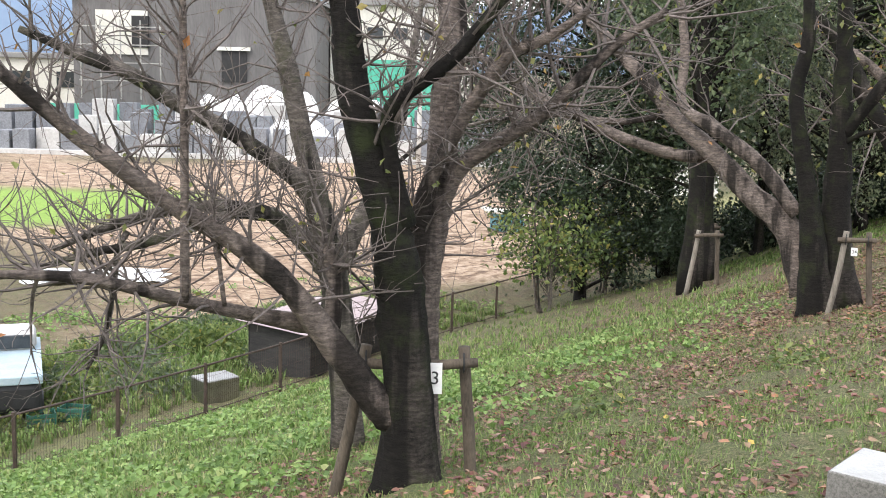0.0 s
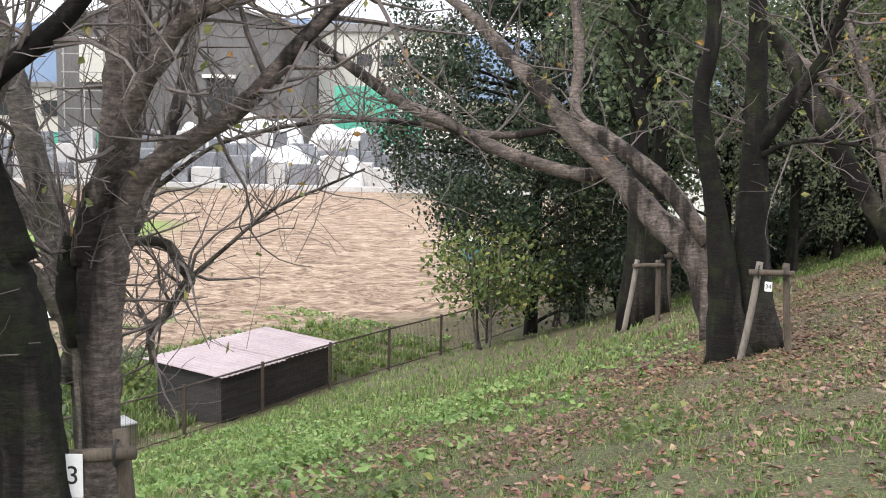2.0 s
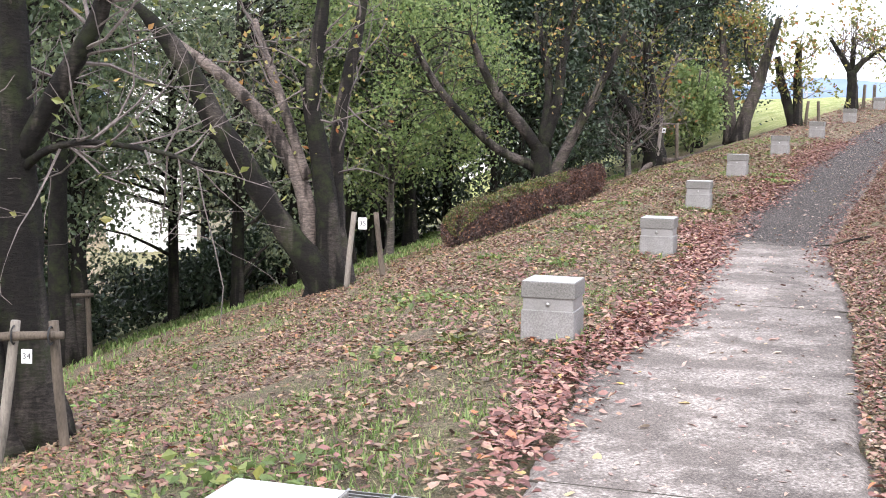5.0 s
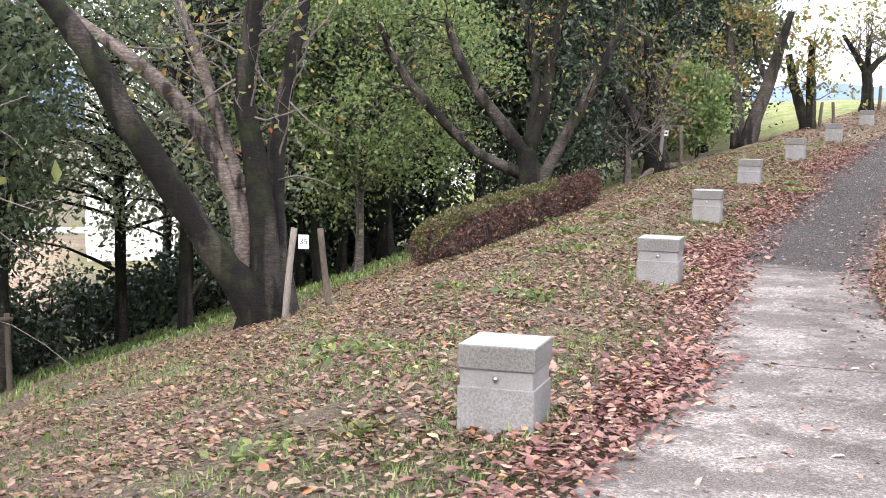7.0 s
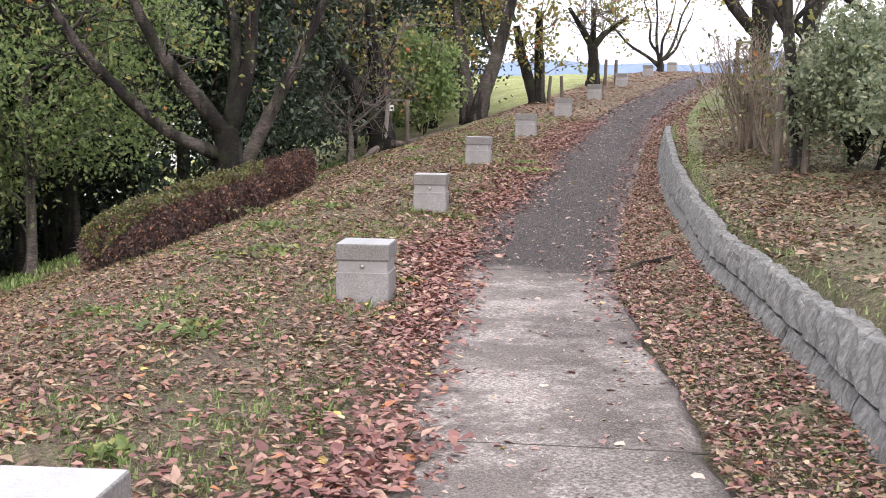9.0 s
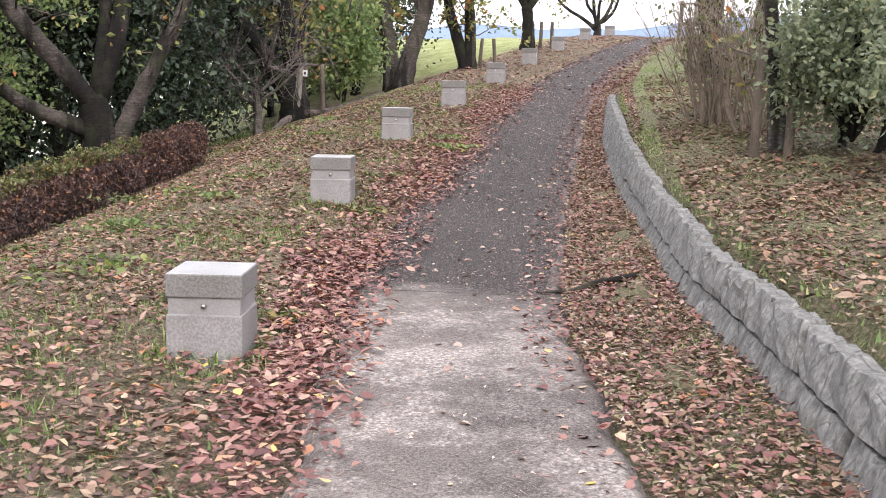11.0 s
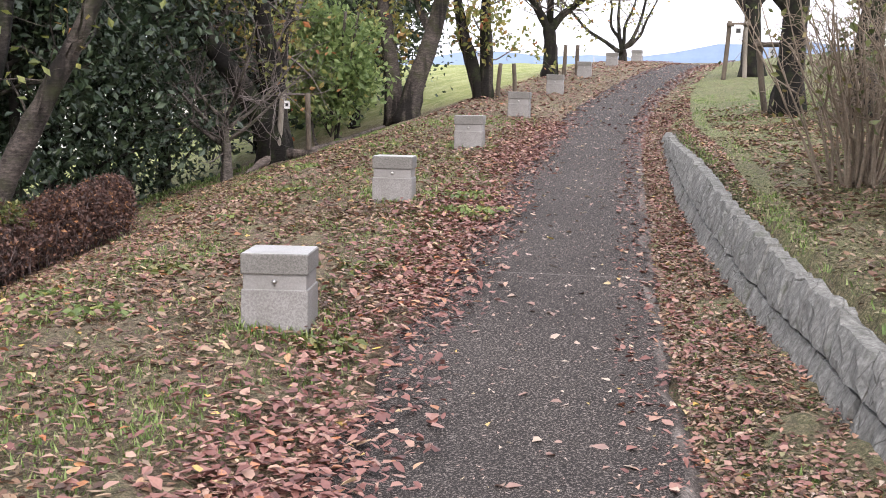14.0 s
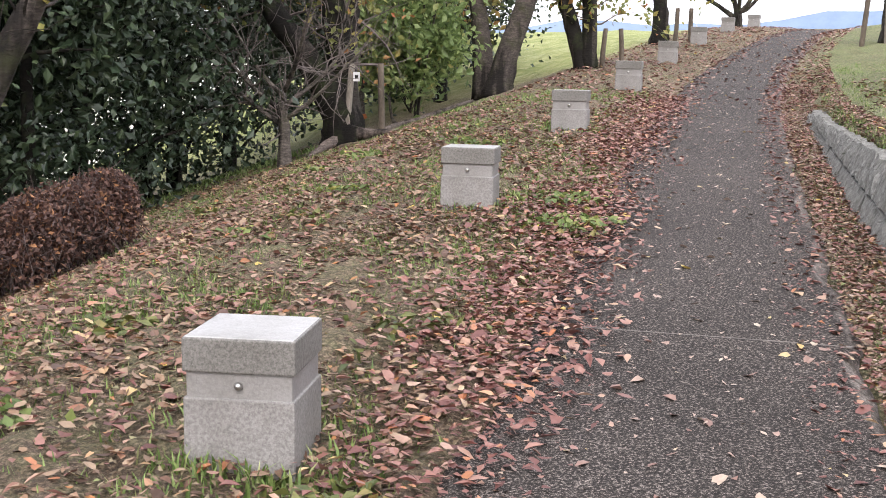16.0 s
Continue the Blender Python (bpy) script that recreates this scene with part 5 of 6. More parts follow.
def warehouse_side():
    # Separate added block in place of the warehouse's cream right-hand side.
    top = anchor("warehouse_side", pose(-4.6, 124, FIELD, 0, 0, 0), "pale cream block with low grey roof, standing in for the warehouse's side", "building")
    part("wall", box_bm((15, 18, 13.5), (0, 9, 6.75)), M_CREAM, top)
    part("roof", box_bm((16, 19, 0.9), (0, 9, 13.8), 0.1), M_ROOF_GREY, top)
    for k in range(5):
        part("window", box_bm((1.6, 0.2, 1.2), (-5.4 + 2.7 * k, -0.05, 10.5)), M_GLASS_DARK, top)


warehouse_side()
top = anchor("low_house", pose(-46, 120, FIELD, 0, 0, 4), "pale low house with green net in front", "building")
part("wall", box_bm((20, 9, 7), (0, 4.5, 3.5)), M_CREAM, top)
part("roof", box_bm((21, 10, 0.6), (0, 4.5, 7.2), 0.1), M_ROOF_GREY, top)
for k in range(4):
    part("window", box_bm((2, 0.2, 1.6), (-7 + 4.6 * k, -0.05, 4.8)), M_GLASS_DARK, top)
boxed("sheet", "green_net", (14, 0.4, 3.0), (-30, 104, FIELD), M_GREEN_SHEET, "green sheet hung along the yard", "net", 4)
boxed("sheet", "green_net", (8, 0.6, 7.6), (-4.6, 106, FIELD), M_GREEN_SHEET, "green sheet hung on scaffolding", "net", 4)

# stacks of cut stone in the yard, with the low wall in front
for row, y in enumerate((87.0, 91.0, 95.5)):
    x = -36.0
    while x < 3.5:
        w, h = rng.uniform(0.9, 2.2), rng.uniform(1.3, 2.4) + 0.7 * row
        boxed("block", "stone_block", (w, rng.uniform(0.8, 1.6), h), (x + w / 2, y + rng.uniform(-0.7, 0.7), FIELD - 0.02),
              M_GREY_BLOCK if rng.random() < 0.75 else M_CONCRETE, "grey cut stone stacked in the mason's yard", "stone block", rng.uniform(-6, 6), 0.04, "stone stacks in the yard")
        x += w + rng.uniform(0.05, 0.5)
def wrapped_heap(x, y, wide, deep, high, label):
    """A pile of stone under a sagging white sheet."""
    n = 18
    v = []
    for i in range(n + 1):
        for k in range(n + 1):
            p, q = i / n * 2 - 1, k / n * 2 - 1
            e = (1 - abs(p) ** 4) * (1 - abs(q) ** 4)
            v.append((p * wide / 2 * (1.08 - 0.1 * e), q * deep / 2, max(high * e ** 0.35 * (0.88 + 0.07 * math.sin(i * 0.55 + x) + 0.03 * math.sin(k * 0.7 + i * 0.5)), -0.05)))
    f = [(i * (n + 1) + k, (i + 1) * (n + 1) + k, (i + 1) * (n + 1) + k + 1, i * (n + 1) + k + 1) for i in range(n) for k in range(n)]
    ob = mesh_object("tarpaulin_mound", v, f, M_WHITE, None, True)
    ob.matrix_world = pose(x, y, FIELD + 0.03, 0, 0, 3)
    tagged(ob, label, "stone heap", group="sheeted heaps in the yard")


for x, y, wide, high in ((-18.8, 98.5, 4.6, 4.6), (-14.0, 99, 7.0, 5.3), (-7.5, 99.5, 5.6, 4.6), (-11, 89, 5.0, 3.0), (-6.5, 88.5, 3.6, 2.4)):
    wrapped_heap(x, y, wide, 3.6, high, "heap of stone under a white sheet in the yard")
kerb = boxed("kerb", "yard_kerb", (60, 0.5, 0.4), (-15, 83.5, FIELD - 0.05), M_CONCRETE, "low concrete kerb wall between field and yard", "kerb", -2)

# small hut, crates and a parked truck's nose
top = anchor("small_hut", pose(3.0, 50, FIELD, 0, 0, 10), "small pump hut with pale roof standing in the straw", "hut")
part("body", box_bm((1.3, 1.1, 0.75), (0, 0, 0.37), 0.02), M_BLUE, top)
part("roof", box_bm((1.9, 1.6, 0.1), (-0.1, 0, 0.82), 0.02, pose(0, 0, 0, 0, 6, 0)), M_CREAM, top)
boxed("tub", "metal_tub", (0.8, 0.6, 0.5), (-4.5, 22.7, ground_z(-4.4, 22.6)), M_STEEL, "grey metal box behind the fence", "box", 40, 0.03)
top = anchor("old_truck", pose(-8.75, 22.2, FIELD + 0.02, 0, 0, 20), "old grey pickup parked behind the fence", "truck")
part("body", box_bm((1.6, 3.2, 0.6), (0, 0, 0.6), 0.12), M_DARK, top)
part("side_board", box_bm((1.66, 3.26, 0.16), (0, 0, 0.96), 0.02), M_PALE_BLUE, top, "pale blue side board")
part("cab", box_bm((1.5, 1.0, 0.42), (0, 1.0, 1.2), 0.14), M_CONCRETE, top)
part("windscreen", box_bm((1.3, 0.06, 0.28), (0, 0.49, 1.22), 0.02, None), M_GLASS_DARK, top)
for sx in (-0.75, 0.75):
    for sy in (-1.0, 1.0):
        bm = bmesh.new()
        bmesh.ops.create_cone(bm, cap_ends=True, segments=18, radius1=0.3, radius2=0.3, depth=0.18, matrix=pose(sx, sy, 0.28, 0, 90, 0))
        bmesh.ops.bevel(bm, geom=bm.edges[:], offset=0.02, segments=1, affect="EDGES")
        part("wheel", bm, M_BLACK, top)
def plastic_crate(x, y, turn, label):
    top = anchor("plastic_crate", pose(x, y, ground_z(x, y) + 0.01, 0, 0, turn), label, "crate", "crates behind the fence")
    part("bottom", box_bm((0.5, 0.35, 0.02), (0, 0, 0.02), 0.004), M_CRATE, top)
    for k in range(3):
        for sy in (-1, 1):
            part("slat", box_bm((0.52, 0.018, 0.07), (0, sy * 0.18, 0.06 + 0.1 * k), 0.004), M_CRATE, top)
            part("slat", box_bm((0.018, 0.34, 0.07), (sy * 0.251, 0, 0.06 + 0.1 * k), 0.004), M_CRATE, top)
    for sx in (-1, 1):
        for sy in (-1, 1):
            part("corner_post", box_bm((0.04, 0.04, 0.31), (sx * 0.24, sy * 0.17, 0.155), 0.005), M_CRATE, top)


plastic_crate(-7.45, 20.9, 24, "dark green plastic crate behind the fence")
plastic_crate(-6.95, 21.3, -10, "dark green plastic crate behind the fence")
# white house seen under the trees
top = anchor("white_house", pose(13.9, 66, FIELD, 0, 0, -5), "white house glimpsed below the wood", "building")
part("wall", box_bm((4.4, 8, 9.3), (0, 4, 4.65)), M_WHITE, top)
part("roof", box_bm((5.2, 9, 0.5), (0, 4, 9.5), 0.1), M_ROOF_GREY, top)
for k in range(2):
    part("window", box_bm((1.6, 0.2, 1.5), (-1.1 + 2.3 * k, -0.05, 5.6)), M_GLASS_DARK, top)


def hills(name, r, a0, a1, tall, seed):
    n = 90
    v, f = [], []
    for i in range(n + 1):
        a = radians(a0 + (a1 - a0) * i / n)
        h = tall * (0.75 + 0.2 * math.sin(i * 0.21 + seed) + 0.08 * math.sin(i * 0.83) + 0.03 * math.sin(i * 2.3))
        for k, (rr, z) in enumerate(((r, -30), (r * 1.03, h * 0.7), (r * 1.06, h), (r * 1.3, -30))):
            v.append((math.sin(a) * rr, math.cos(a) * rr, z))
    for i in range(n):
        for k in range(3):
            a = i * 4 + k
            f.append((a, a + 4, a + 5, a + 1))
    tagged(mesh_object(name, v, f, M_HILL, None, True), "far wooded hills, coloured blue for the haze of distance", "hills", kind="structure")


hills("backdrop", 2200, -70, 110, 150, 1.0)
for x, y in ((700, 820), (830, 800)):
    v, f = Pile(), None
    for sx, sy in ((-3, -3), (3, -3), (3, 3), (-3, 3)):
        v.add(*tube([(x + sx, y + sy, 0), (x, y, 62)], [0.5, 0.3], 4, 0, True, 1))
    for h, w in ((38, 9), (46, 8), (54, 6)):
        v.add(*tube([(x - w, y, h), (x + w, y, h)], [0.4, 0.4], 4, 0, True, 1))
    tagged(v.made("pylon", M_STEEL), "far steel lattice pylon", "pylon")


# white sheet lying on the field, and a tall line pole
def ground_sheet(x, y, wide, deep, turn):
    n = 14
    v = [(wide * (i / n - 0.5) * (1 + 0.1 * math.sin(k)), deep * (k / n - 0.5) * (1 + 0.15 * math.sin(i * 0.9)), 0.03 + 0.08 * abs(math.sin(i * 1.3 + k * 0.7)) * rng.uniform(0.4, 1)) for i in range(n + 1) for k in range(n + 1)]
    f = [(i * (n + 1) + k, (i + 1) * (n + 1) + k, (i + 1) * (n + 1) + k + 1, i * (n + 1) + k + 1) for i in range(n) for k in range(n)]
    ob = mesh_object("plastic_sheet", v, f, M_WHITE, None, True)
    ob.matrix_world = pose(x, y, ground_z(x, y), 0, 0, turn)
    tagged(ob, "crumpled white plastic sheet lying on the field", "sheet")


ground_sheet(-11.0, 36.5, 4.2, 2.6, 10)
for x, y, h in ((-42, 118, 17), (-50, 122, 15), (-1.5, 78, 11)):
    v, f2 = tube([(x, y, FIELD), (x, y, FIELD + h / 2), (x + 0.05, y, FIELD + h)], [0.17, 0.15, 0.12], 8, 0, True, 2)
    top = tagged(mesh_object("utility_pole", v, f2, M_CONCRETE if x > -10 else M_LOG, None, True), "tall pole beside the yard", "utility pole")

top = anchor("white_house", pose(31, 60, -4.5, 0, 0, -28), "white building glimpsed under the evergreen boughs", "building")
part("wall", box_bm((14, 7, 7.5), (0, 3.5, 3.75)), M_WHITE, top)
part("roof", box_bm((15, 8, 0.5), (0, 3.5, 7.7), 0.1), M_ROOF_GREY, top)
for k in range(5):
    part("window", box_bm((1.2, 0.2, 1.3), (-5.6 + 2.8 * k, -0.05, 3.4)), M_GLASS_DARK, top)


# ---- stone retaining wall ----
def build_wall():
    core_v, core_f, n = [], [], 0
    ss = np.arange(7, 37.01, 0.5)
    for s in ss:
        for o, h in ((0.06, -0.25), (0.18, 0.85), (0.3, 0.85), (0.3, -0.25)):
            x, y = place(s, float(WALL_D(s)) + o)
            b = float(height_sd(np.array([s]), np.array([WALL_D(s) - 0.05]))[0])
            core_v.append((x, y, b + (float(WALL_TOP(s)) * h if h > 0 else h) - 0.02))
    for i in range(len(ss) - 1):
        for k in range(4):
            a, b2 = i * 4 + k, i * 4 + (k + 1) % 4
            core_f.append((a, b2, b2 + 4, a + 4))
    wall = mesh_object("wall_retaining", core_v, core_f, M_MORTAR)
    tagged(wall, "low retaining wall of rough split grey stones", "wall", kind="structure")
    for course in (0, 1):
        s = 8.0
        while s < 36.5:
            w = rng.uniform(0.5, 1.15) if course else rng.uniform(0.6, 1.25)
            hh = float(WALL_TOP(s + w / 2))
            lo, hi = ((-0.08, 0.40 * hh) if course == 0 else (0.40 * hh + 0.02, hh * rng.uniform(0.95, 1.08)))
            d0 = float(WALL_D(s + w / 2))
            base = float(height_sd(np.array([s + w / 2]), np.array([d0 - 0.05]))[0])
            nu, nv = max(7, int(w * 14)), 5
            ridge = np.cumsum(rng.uniform(-0.016, 0.016, nu + 4))
            ridge = 0.008 * np.sin(np.arange(nu + 4) * rng.uniform(1.3, 2.1) + rng.uniform(0, 6)) * rng.uniform(0.3, 1, nu + 4) + 0.3 * (ridge - ridge.mean())
            crest = rng.uniform(-0.018, 0.018, nu)
            verts, faces = [], []
            skew = rng.uniform(0.1, 0.18)
            for layer in (0, 1):
                for j in range(nv):
                    for i in range(nu):
                        u, v = i / (nu - 1), j / (nv - 1)
                        edge = 0.012 * (i in (0, nu - 1)) + 0.008 * (j in (0, nv - 1))
                        sv = s + 0.012 + (w - 0.024) * u + skew * v * (1 if course else 0.3)
                        hv = float(WALL_TOP(sv)) / hh
                        z = (lo if lo < 0 else lo * hv) + (hi * hv - (lo if lo < 0 else lo * hv)) * v
                        dv = float(WALL_D(sv))
                        bv = float(height_sd(np.array([sv]), np.array([dv - 0.05]))[0])
                        back = z * 0.38
                        off = (edge + ridge[i + (nv - 1 - j) // 2] + rng.uniform(-0.007, 0.007) - (0.014 if course else 0)) if layer == 0 else 0.09
                        x, y = place(sv, dv + back + off)
                        verts.append((x, y, bv + z + (crest[i] if j == nv - 1 and course else 0)))
            for j in range(nv - 1):
                for i in range(nu - 1):
                    a = j * nu + i
                    faces.append((a, a + 1, a + nu + 1, a + nu))
            n1 = nu * nv
            ring = [i for i in range(nu)] + [j * nu + nu - 1 for j in range(1, nv)] + [(nv - 1) * nu + i for i in range(nu - 2, -1, -1)] + [j * nu for j in range(nv - 2, 0, -1)]
            for a, b2 in zip(ring, ring[1:] + ring[:1]):
                faces.append((b2, a, a + n1, b2 + n1))
            mesh_object("stone", verts, faces, M_STONE, wall)
            s += w


build_wall()


# ---- fallen leaves and grass ----
def scatter(n, s0, s1, d0, d1, keep=None):
    s, d = rng.uniform(s0, s1, n), rng.uniform(d0, d1, n)
    if keep is not None:
        ok = rng.uniform(0, 1, n) < keep(s, d)
        s, d = s[ok], d[ok]
    v = MID[1:] - MID[:-1]
    u = v / np.hypot(*v.T)[:, None]
    i = np.clip(np.searchsorted(MID_LEN, s) - 1, 0, len(MID) - 2)
    p = MID[i] + u[i] * (s - MID_LEN[i])[:, None]
    x, y = p[:, 0] + u[i, 1] * d, p[:, 1] - u[i, 0] * d
    return x, y, height_sd(s, d)


def patches(s, d):
    return np.clip(0.5 + 0.5 * np.sin(s * 1.7 + 2 * np.sin(d * 1.3)) * np.cos(d * 2.1 + np.sin(s * 0.9)) + 0.15 * np.sin(s * 5.1 + d * 3.3) * np.sin(d * 6.2 - s * 2), 0.16, 1)


def litter(name, n, s0, s1, d0, d1, size, label, mat=None, lift=0.03, keep=None):
    x, y, z = scatter(n, s0, s1, d0, d1, keep)
    bare = np.hypot(x - 5.9, y - 9.3) > rng.uniform(0.25, 0.6, len(x))
    x, y, z = x[bare], y[bare], z[bare]
    z = z + rng.uniform(0.25, 1.0, len(x)) * lift + np.where(np.abs(along(x, y)[1]) < 0.75, 0.018, 0.012)
    ob = flat_leaves(name, np.stack([x, y, z], 1), size, mat or M_LITTER)
    tagged(ob, label, "fallen leaves", kind="stuff")


def near_edge(s, d):
    return np.exp(-((d + 0.84 + 0.14 * step(s, 10.5, 14) - narrowed(s)) / (0.13 + 0.1 * step(s, 10.5, 14) + 0.14 * step(s, 19, 26))) ** 2) * np.clip(0.55 + 0.5 * np.sin(s * 1.3) * np.sin(s * 0.4 + 1), 0.3, 1) * (1 - 0.4 * step(s, 21, 25))


litter("leaf_drift", 125000, 6, 40, -1.8, -0.3, 0.044, "thick drift of red-brown fallen leaves along the path edge", keep=near_edge, lift=0.06)
litter("fallen_leaves", 74000, 8, 36, -7, -1.0, 0.042, "scattered pinkish and brown fallen leaves on the slope", M_LITTER_TAN, keep=lambda s, d: patches(s, d) * (0.3 + 0.7 * step(s, 11, 15)))
litter("fallen_leaves", 56000, 8, 38, -8, -1.0, 0.036, "withered brown leaves on the slope", M_LITTER_BROWN, keep=lambda s, d: patches(s, d) * (0.45 + 0.55 * step(s, 11, 15)))
litter("fallen_leaves", 13000, 15, 38, -4.5, -1.0, 0.042, "curled pinkish leaves on the slope beside the path", keep=lambda s, d: 0.35 + 0.65 * patches(s + 1.5, d))
litter("fallen_leaves", 13000, 8, 42, 0.74, 1.5, 0.034, "brown and red fallen leaves below the wall", M_LITTER, lift=0.03, keep=lambda s, d: 1.25 - 0.7 * (d - 0.7))
litter("fallen_leaves", 9000, 8, 45, 0.76, 1.5, 0.03, "withered brown leaves below the wall", M_LITTER_BROWN)
litter("fallen_leaves", 1300, 4, 60, -0.75, 0.72, 0.045, "single pale fallen leaves on the asphalt", M_LITTER_PALE, lift=0.008)
litter("fallen_leaves", 1500, 18, 60, 0.45, 0.8, 0.042, "pinkish leaves gathered at the path edge", M_LITTER, lift=0.012)
litter("fallen_leaves", 40000, 14, 38, 1.7, 5, 0.038, "brown leaves on the bank behind the wall", M_LITTER_BROWN, keep=lambda s, d: patches(s, d) * (1 - 0.35 * step(s, 28, 33)))
litter("fallen_leaves", 24000, 16, 40, 1.7, 5.5, 0.042, "reddish leaves on the bank behind the wall", M_LITTER_TAN, keep=lambda s, d: patches(s, d) * (1 - 0.3 * step(s, 28, 33)))
litter("fallen_leaves", 9000, 38, 66, -3.5, 1.5, 0.06, "red-brown leaves beside the upper path", keep=lambda s, d: (np.abs(d) > 0.5) * 0.9 + 0.1)
litter("fallen_leaves", 9000, 2, 13, -9, -1.5, 0.042, "sparse fallen leaves in the grass", keep=patches)
litter("fallen_leaves", 12000, 2, 14, -10, -1.5, 0.034, "withered brown leaves in the grass", M_LITTER_BROWN, keep=patches)
litter("fallen_leaves", 17000, 8, 24, -11, -3, 0.036, "withered brown leaves under the leaning trees", M_LITTER_BROWN, keep=patches)


def crumbs(n, s0, s1, d0, d1, size, mat=None, keep=None):
    """Broken leaf bits between the whole leaves."""
    x, y, z = scatter(n, s0, s1, d0, d1, keep)
    z = z + np.where(np.abs(along(x, y)[1]) < 0.8, 0.02, 0.0)
    n = len(x)
    p = np.stack([x, y, z + rng.uniform(0.004, 0.022, n)], 1)
    a, r = rng.uniform(0, 6.283, n), size * rng.uniform(0.5, 1.5, n)
    w = np.stack([np.cos(a) * r, np.sin(a) * r, rng.uniform(-0.4, 0.4, n) * r], 1)
    q = np.stack([-np.sin(a) * r * 0.5, np.cos(a) * r * 0.5, rng.uniform(-0.3, 0.3, n) * r], 1)
    v = np.stack([p - w, p + w, p + q * 1.8], 1).reshape(-1, 3)
    ob = mesh_object("leaf_crumbs", v, np.arange(n)[:, None] * 3 + np.array([0, 1, 2]), mat or M_CRUMB)
    tagged(ob, "fine broken leaf litter on the ground", "leaf litter", kind="stuff")


crumbs(70000, 9, 34, -5.0, -0.9, 0.014)
crumbs(34000, 2, 11, -9, -1.5, 0.014)
crumbs(30000, 12, 36, 0.75, 1.5, 0.016)
crumbs(14000, 12, 36, 0.75, 1.5, 0.018, M_LITTER_TAN)
crumbs(42000, 18, 36, 1.5, 4.5, 0.016)
crumbs(14000, 18, 40, -0.95, -0.3, 0.014, M_LITTER, lambda s, d: np.clip((-d - 0.3) * 1.7, 0, 1) ** 2)
crumbs(5000, 20, 40, 0.4, 0.85, 0.013, M_LITTER, lambda s, d: np.clip((d - 0.35) * 2.2, 0, 1))
crumbs(12000, 12, 38, 0.78, 1.5, 0.016, M_LITTER_PALE)
crumbs(2500, 6, 40, -0.7, 0.6, 0.011, M_LITTER_PALE)


def turf(name, n, s0, s1, d0, d1, tall, label, mat=M_BLADE, keep=None, blades=4, width=0.006):
    x, y, z = scatter(n, s0, s1, d0, d1, keep)
    n = len(x)
    x, y, z, = np.repeat(x, blades), np.repeat(y, blades), np.repeat(z, blades)
    k = n * blades
    x, y = x + rng.standard_normal(k) * 0.035, y + rng.standard_normal(k) * 0.035
    a, h = rng.uniform(0, 6.28, k), tall * rng.uniform(0.5, 1.3, k)
    lean = rng.uniform(0.2, 0.9, k) * h
    w = width * rng.uniform(0.8, 1.5, k)
    ca, sa = np.cos(a), np.sin(a)
    base = np.stack([x, y, z - 0.01], 1)
    side = np.stack([-sa * w, ca * w, np.zeros(k)], 1)
    tip = base + np.stack([ca * lean, sa * lean, h], 1)
    if tall < 0.06:
        v, f = np.stack([base - side, base + side, tip], 1).reshape(-1, 3), np.arange(k)[:, None] * 3 + np.array([0, 1, 2])
    else:
        mid = base + np.stack([ca * lean * 0.35, sa * lean * 0.35, h * 0.65], 1)
        v = np.stack([base - side, base + side, mid + side * 0.8, mid - side * 0.8, tip], 1).reshape(-1, 3)
        i = np.arange(k)[:, None] * 5
        f = np.concatenate([i + np.array([0, 1, 2]), i + np.array([0, 2, 3]), i + np.array([3, 2, 4])])
    ob = mesh_object(name, v, f, mat)
    tagged(ob, label, "grass", kind="stuff")


turf("grass", 42000, 1, 13, -10, -1.2, 0.055, "short green grass on the slope", keep=lambda s, d: (0.35 + 0.65 * patches(s + 3, d)) * (1 - 0.6 * step(s, 7, 11)), width=0.005)
turf("grass", 17000, 1, 24, -17, -7, 0.1, "longer green grass lower on the slope", keep=lambda s, d: 0.1 + 0.9 * (1 - step(s, 12, 22)), width=0.009)
turf("grass", 66000, 9, 40, -7, -1.0, 0.05, "thin green grass between fallen leaves", keep=lambda s, d: patches(s + 2, d + 1), width=0.0055, blades=3)
turf("grass", 4000, 24, 42, -14, -7, 0.1, "longer grass under the trees", width=0.012)
turf("grass", 24000, 16, 44, 1.6, 5.5, 0.045, "thin grass on the bank", keep=lambda s, d: patches(s, d) * (0.45 + 0.55 * step(s, 26, 32)), width=0.006, blades=3)
turf("dry_grass", 15000, 4, 36, -9, -1.0, 0.03, "dry pale grass on the slope", M_DRY_BLADE, keep=patches, width=0.004)
turf("grass", 3000, 14, 36, 0.8, 1.45, 0.035, "thin grass in the litter below the wall", keep=patches, width=0.005, blades=3)
turf("grass", 2400, 16, 38, 1.3, 1.75, 0.045, "grass overhanging the top of the wall", keep=lambda s, d: (d > WALL_D(s) + 0.24) * (d < WALL_D(s) + 0.5) * patches(s, d), width=0.005)
FEET = [along(x, y) for x, y, turn in BOLLARDS[:7]]
turf("grass", 16000, 3, 42, -2.3, -0.8, 0.075, "tufts of grass round the feet of the bollards", width=0.005,
     keep=lambda s, d: sum((np.abs(s - a) < 0.34) & (np.abs(d - b) < 0.34) & ((np.abs(s - a) > 0.2) | (np.abs(d - b) > 0.2)) for a, b in FEET) * 0.7)
turf("weeds", 3500, 3, 23, -24, -17.8, 0.22, "tall green weeds along the fence", blades=9, width=0.014)


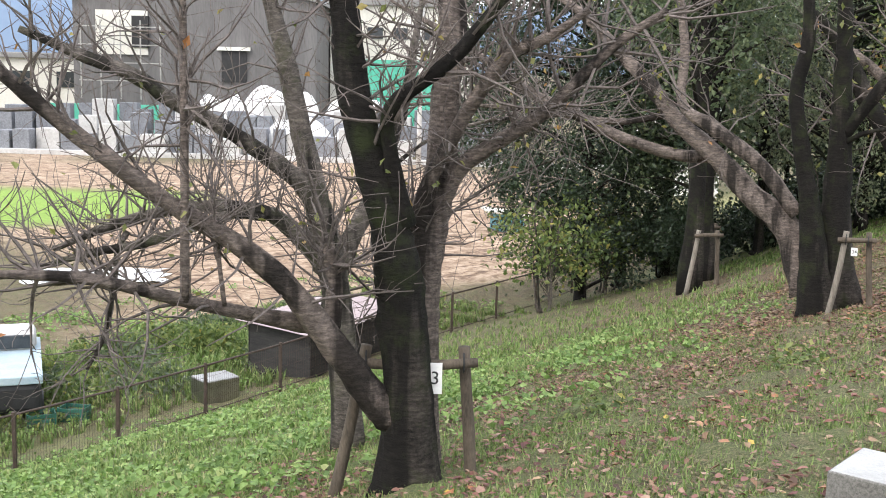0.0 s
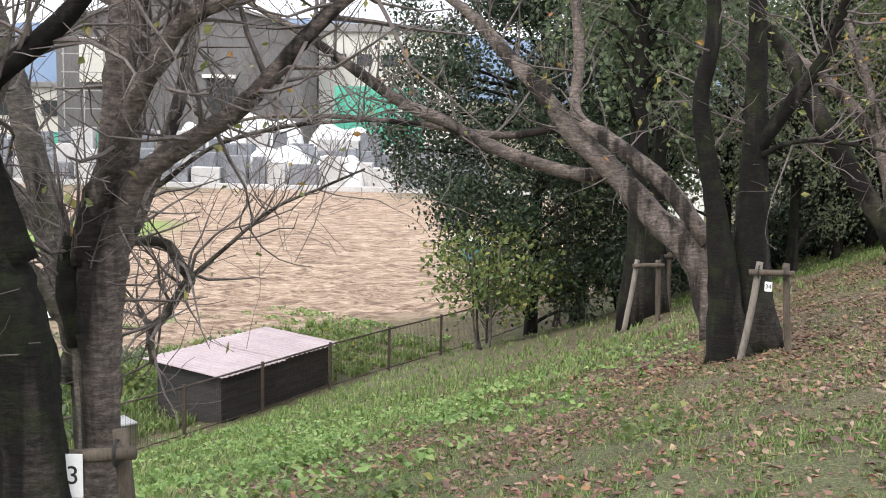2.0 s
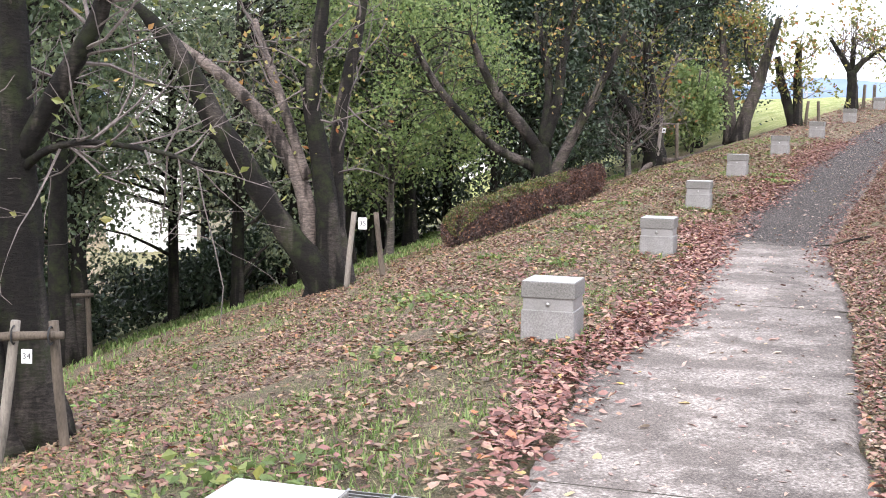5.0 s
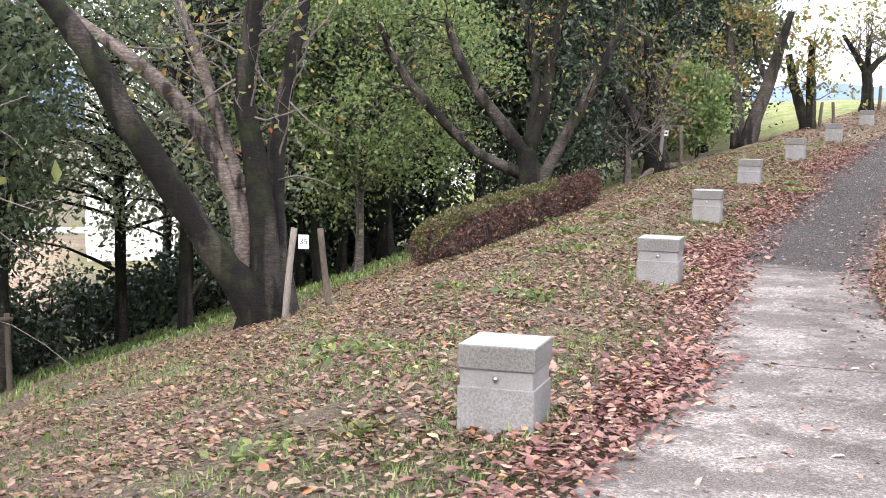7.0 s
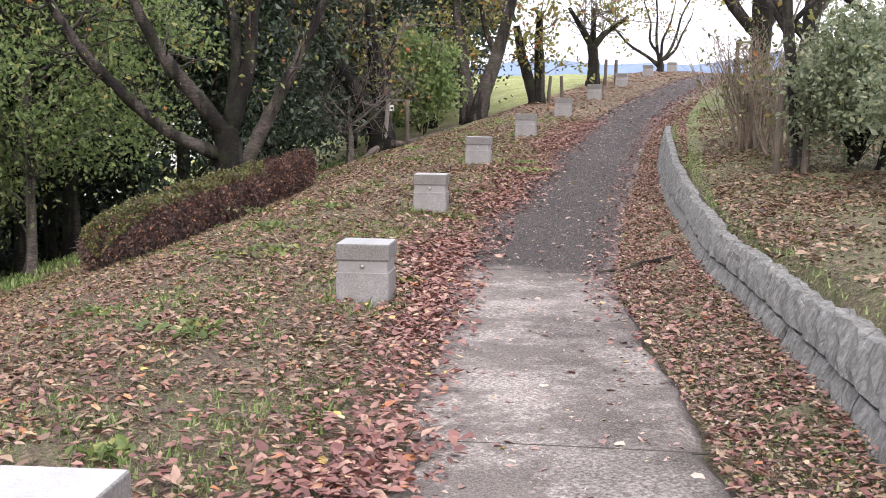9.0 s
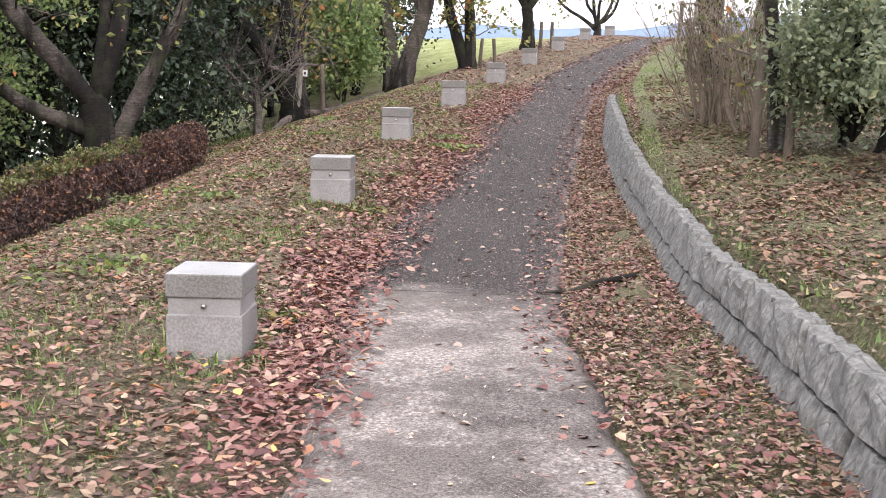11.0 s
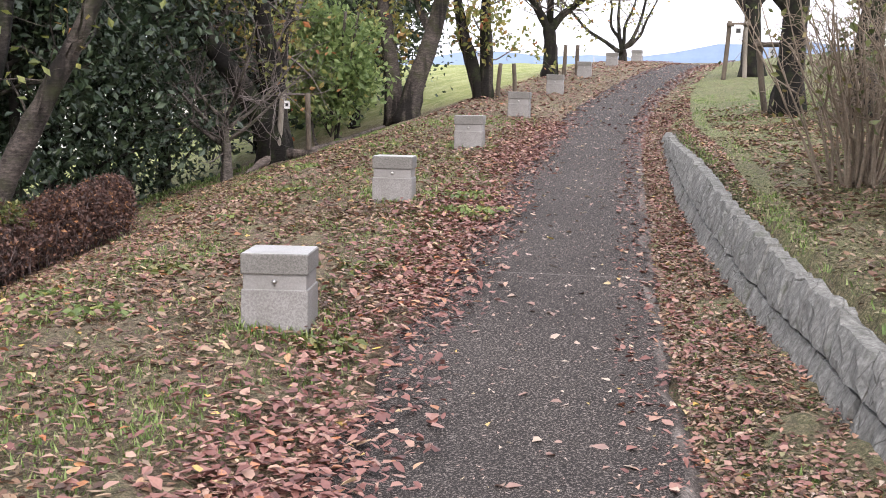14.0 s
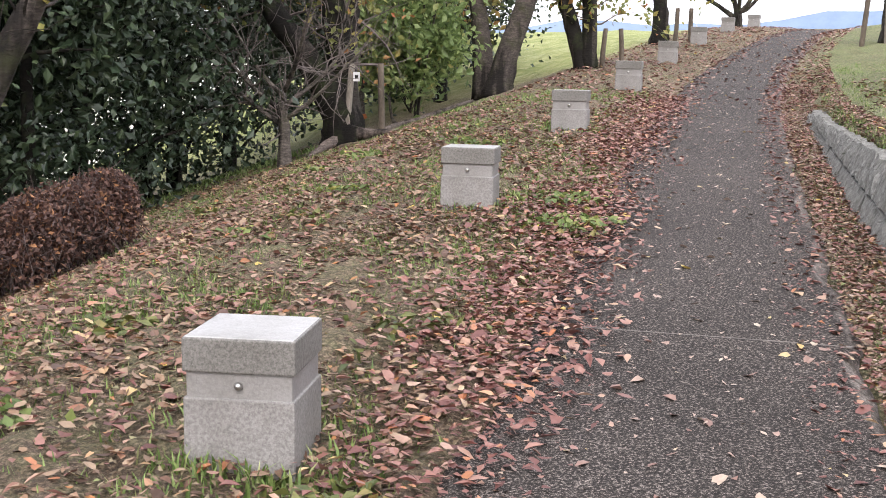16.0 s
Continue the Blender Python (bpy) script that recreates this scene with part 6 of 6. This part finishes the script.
def bramble(x, y, wide, high, n):
    z = ground_z(x, y)
    u = rng.standard_normal((n, 3))
    u /= np.linalg.norm(u, axis=1)[:, None]
    u[:, 2] = np.abs(u[:, 2])
    top = anchor("bramble", Matrix.Translation((x, y, z)), "low tangle of green bramble beyond the fence", "bush", "brambles by the fence")
    leaf_cloud("foliage", u * np.array([wide, wide, high]) * rng.uniform(0.5, 1.1, n)[:, None], 0.08, M_LIGHT_LEAF if rng.random() < 0.8 else M_EVERGREEN, top)


for k in range(44):
    s0, d0 = rng.uniform(3, 22), rng.uniform(-23.5, -18.6)
    bramble(*place(s0, d0), rng.uniform(0.5, 1.1), rng.uniform(0.3, 0.8), 420)


# ---- joints in the path, the grating and a fallen branch ----
def path_strip(s):
    p, q = place(s, -0.78), place(s, 0.74)
    z0, z1 = (float(height_sd(np.array([s]), np.array([o]))[0]) + 0.0235 for o in (-0.5, 0.5))
    v, f = tube([(*p, z0 - 0.004), (*place(s + 0.01, 0), (z0 + z1) / 2 - 0.004), (*q, z1 - 0.004)], [0.006] * 3, 6, 0.1, True, 3)
    tagged(mesh_object("path_joint", v, f, M_MORTAR if s < 24 else M_SEAL), "thin joint across the asphalt", "joint", kind="structure")


for s in (6.3, 11.6, 16.9, 22.2, 27.7, 32.6, 37.0, 42.5, 48):
    path_strip(s)

x, y = 5.88, 9.28
top = anchor("drain_grating", pose(x, y, ground_z(x, y) + 0.022, 0, 0, -38), "grey steel drain grating set in the leaf-strewn ground", "grating")
for k in range(14):
    part("bar", box_bm((0.42, 0.008, 0.03), (0, -0.26 + 0.04 * k, 0)), M_STEEL, top)
for sx in (-0.21, 0.0, 0.21):
    part("bar", box_bm((0.012, 0.56, 0.034), (sx, 0, 0)), M_STEEL, top)
part("pit", box_bm((0.46, 0.6, 0.02), (0, 0, -0.02)), M_MORTAR, top)

pts = [(*place(22.27, 0.58), 0), (*place(22.22, 0.8), 0), (*place(22.25, 0.98), 0), (*place(22.18, 1.24), 0)]
v, f = tube([(a, b, ground_z(a, b) + 0.035) for a, b, _ in pts], [0.006, 0.013, 0.026, 0.02], 7, 0.15, True, 4)
tagged(mesh_object("fallen_branch", v, f, M_BARK_MID, None, True), "short dark fallen branch lying at the path edge", "branch")


def leafy_weed(x, y, wide, high, n):
    z = ground_z(x, y)
    u = rng.standard_normal((n, 3)) * np.array([wide, wide, 0.0]) * 0.5
    u[:, 2] = rng.uniform(0.01, high, n)
    top = anchor("leafy_weed", Matrix.Translation((x, y, z)), "low clump of dark green broad-leaved weeds in the litter", "weed", "weeds beside the path")
    leaf_cloud("foliage", u, 0.045, M_LIGHT_LEAF if n % 2 else M_HEDGE_GREEN, top, 0.5)


for s0, d0, w, n in ((30.2, -1.05, 0.45, 261), (30.9, -1.2, 0.35, 161), (29.8, -0.95, 0.25, 90), (25.3, -1.2, 0.2, 70), (24.2, -3.1, 0.4, 121), (22.4, -2.4, 0.35, 91), (26.6, -4.0, 0.4, 90),
                    (19.2, -2.2, 0.3, 81), (17.1, -2.9, 0.4, 101), (14.3, -2.4, 0.3, 71), (21.2, -0.95, 0.2, 60), (11.2, -2.0, 0.4, 131), (9.4, -3.4, 0.5, 151), (8.0, -4.6, 0.5, 171), (33.5, -2.4, 0.4, 101)):
    leafy_weed(*place(s0, d0), w, 0.07, n)
for k in range(30):
    leafy_weed(*place(rng.uniform(13, 35), rng.uniform(-4.2, -1.3)), rng.uniform(0.12, 0.3), 0.06, int(rng.integers(20, 70)))

pts = [(22.7, 32.1), (23.6, 32.9), (24.7, 33.5), (26.2, 34.3)]
v, f = tube([(a, q, ground_z(a, q) + 0.05) for a, q in pts], [0.06, 0.055, 0.045, 0.03], 8, 0.1, True, 4)
tagged(mesh_object("fallen_log", v, f, M_BARK, None, True), "long thin fallen log lying along the top of the slope", "log")
for a0, q0, a1, q1 in ((22.3, 32.0, 21.4, 31.7), (22.3, 32.0, 22.8, 31.2), (22.3, 32.1, 23.2, 32.3)):
    v, f = tube([(a0, q0, ground_z(a0, q0) + 0.18), ((a0 + a1) / 2, (q0 + q1) / 2 + 0.1, ground_z((a0 + a1) / 2, (q0 + q1) / 2) + 0.07), (a1, q1, ground_z(a1, q1) - 0.04)], [0.11, 0.07, 0.03], 8, 0.1, True, 4)
    tagged(mesh_object("tree_root", v, f, M_BARK, None, True), "exposed root spreading over the leaf litter", "root", "exposed roots")


# ---- low broad-leaved growth on the lower slope ----
def ground_cover(n, s0, s1, d0, d1, size, label, keep):
    x, y, z = scatter(n, s0, s1, d0, d1, keep)
    ob = leaf_cloud("ground_cover", np.stack([x, y, z + rng.uniform(0.02, 0.11, len(x))], 1), size, M_WEED_LEAF, None, 0.45, 1.3)
    tagged(ob, label, "weeds", kind="stuff")


ground_cover(60000, 1, 17, -17.5, -5, 0.06, "broad-leaved green weeds covering the lower slope", lambda s, d: np.clip(patches(s * 1.3, d * 0.8 + 2) - 0.25, 0, 1) * 1.5 * step(-d, 4, 8) * (1 - step(s, 11, 17)))
ground_cover(26000, 2, 24, -28, -18.2, 0.09, "pale green weeds in the rough ground behind the fence", lambda s, d: np.clip(patches(s * 0.7, d * 0.6) - 0.3, 0, 1) * 1.3)
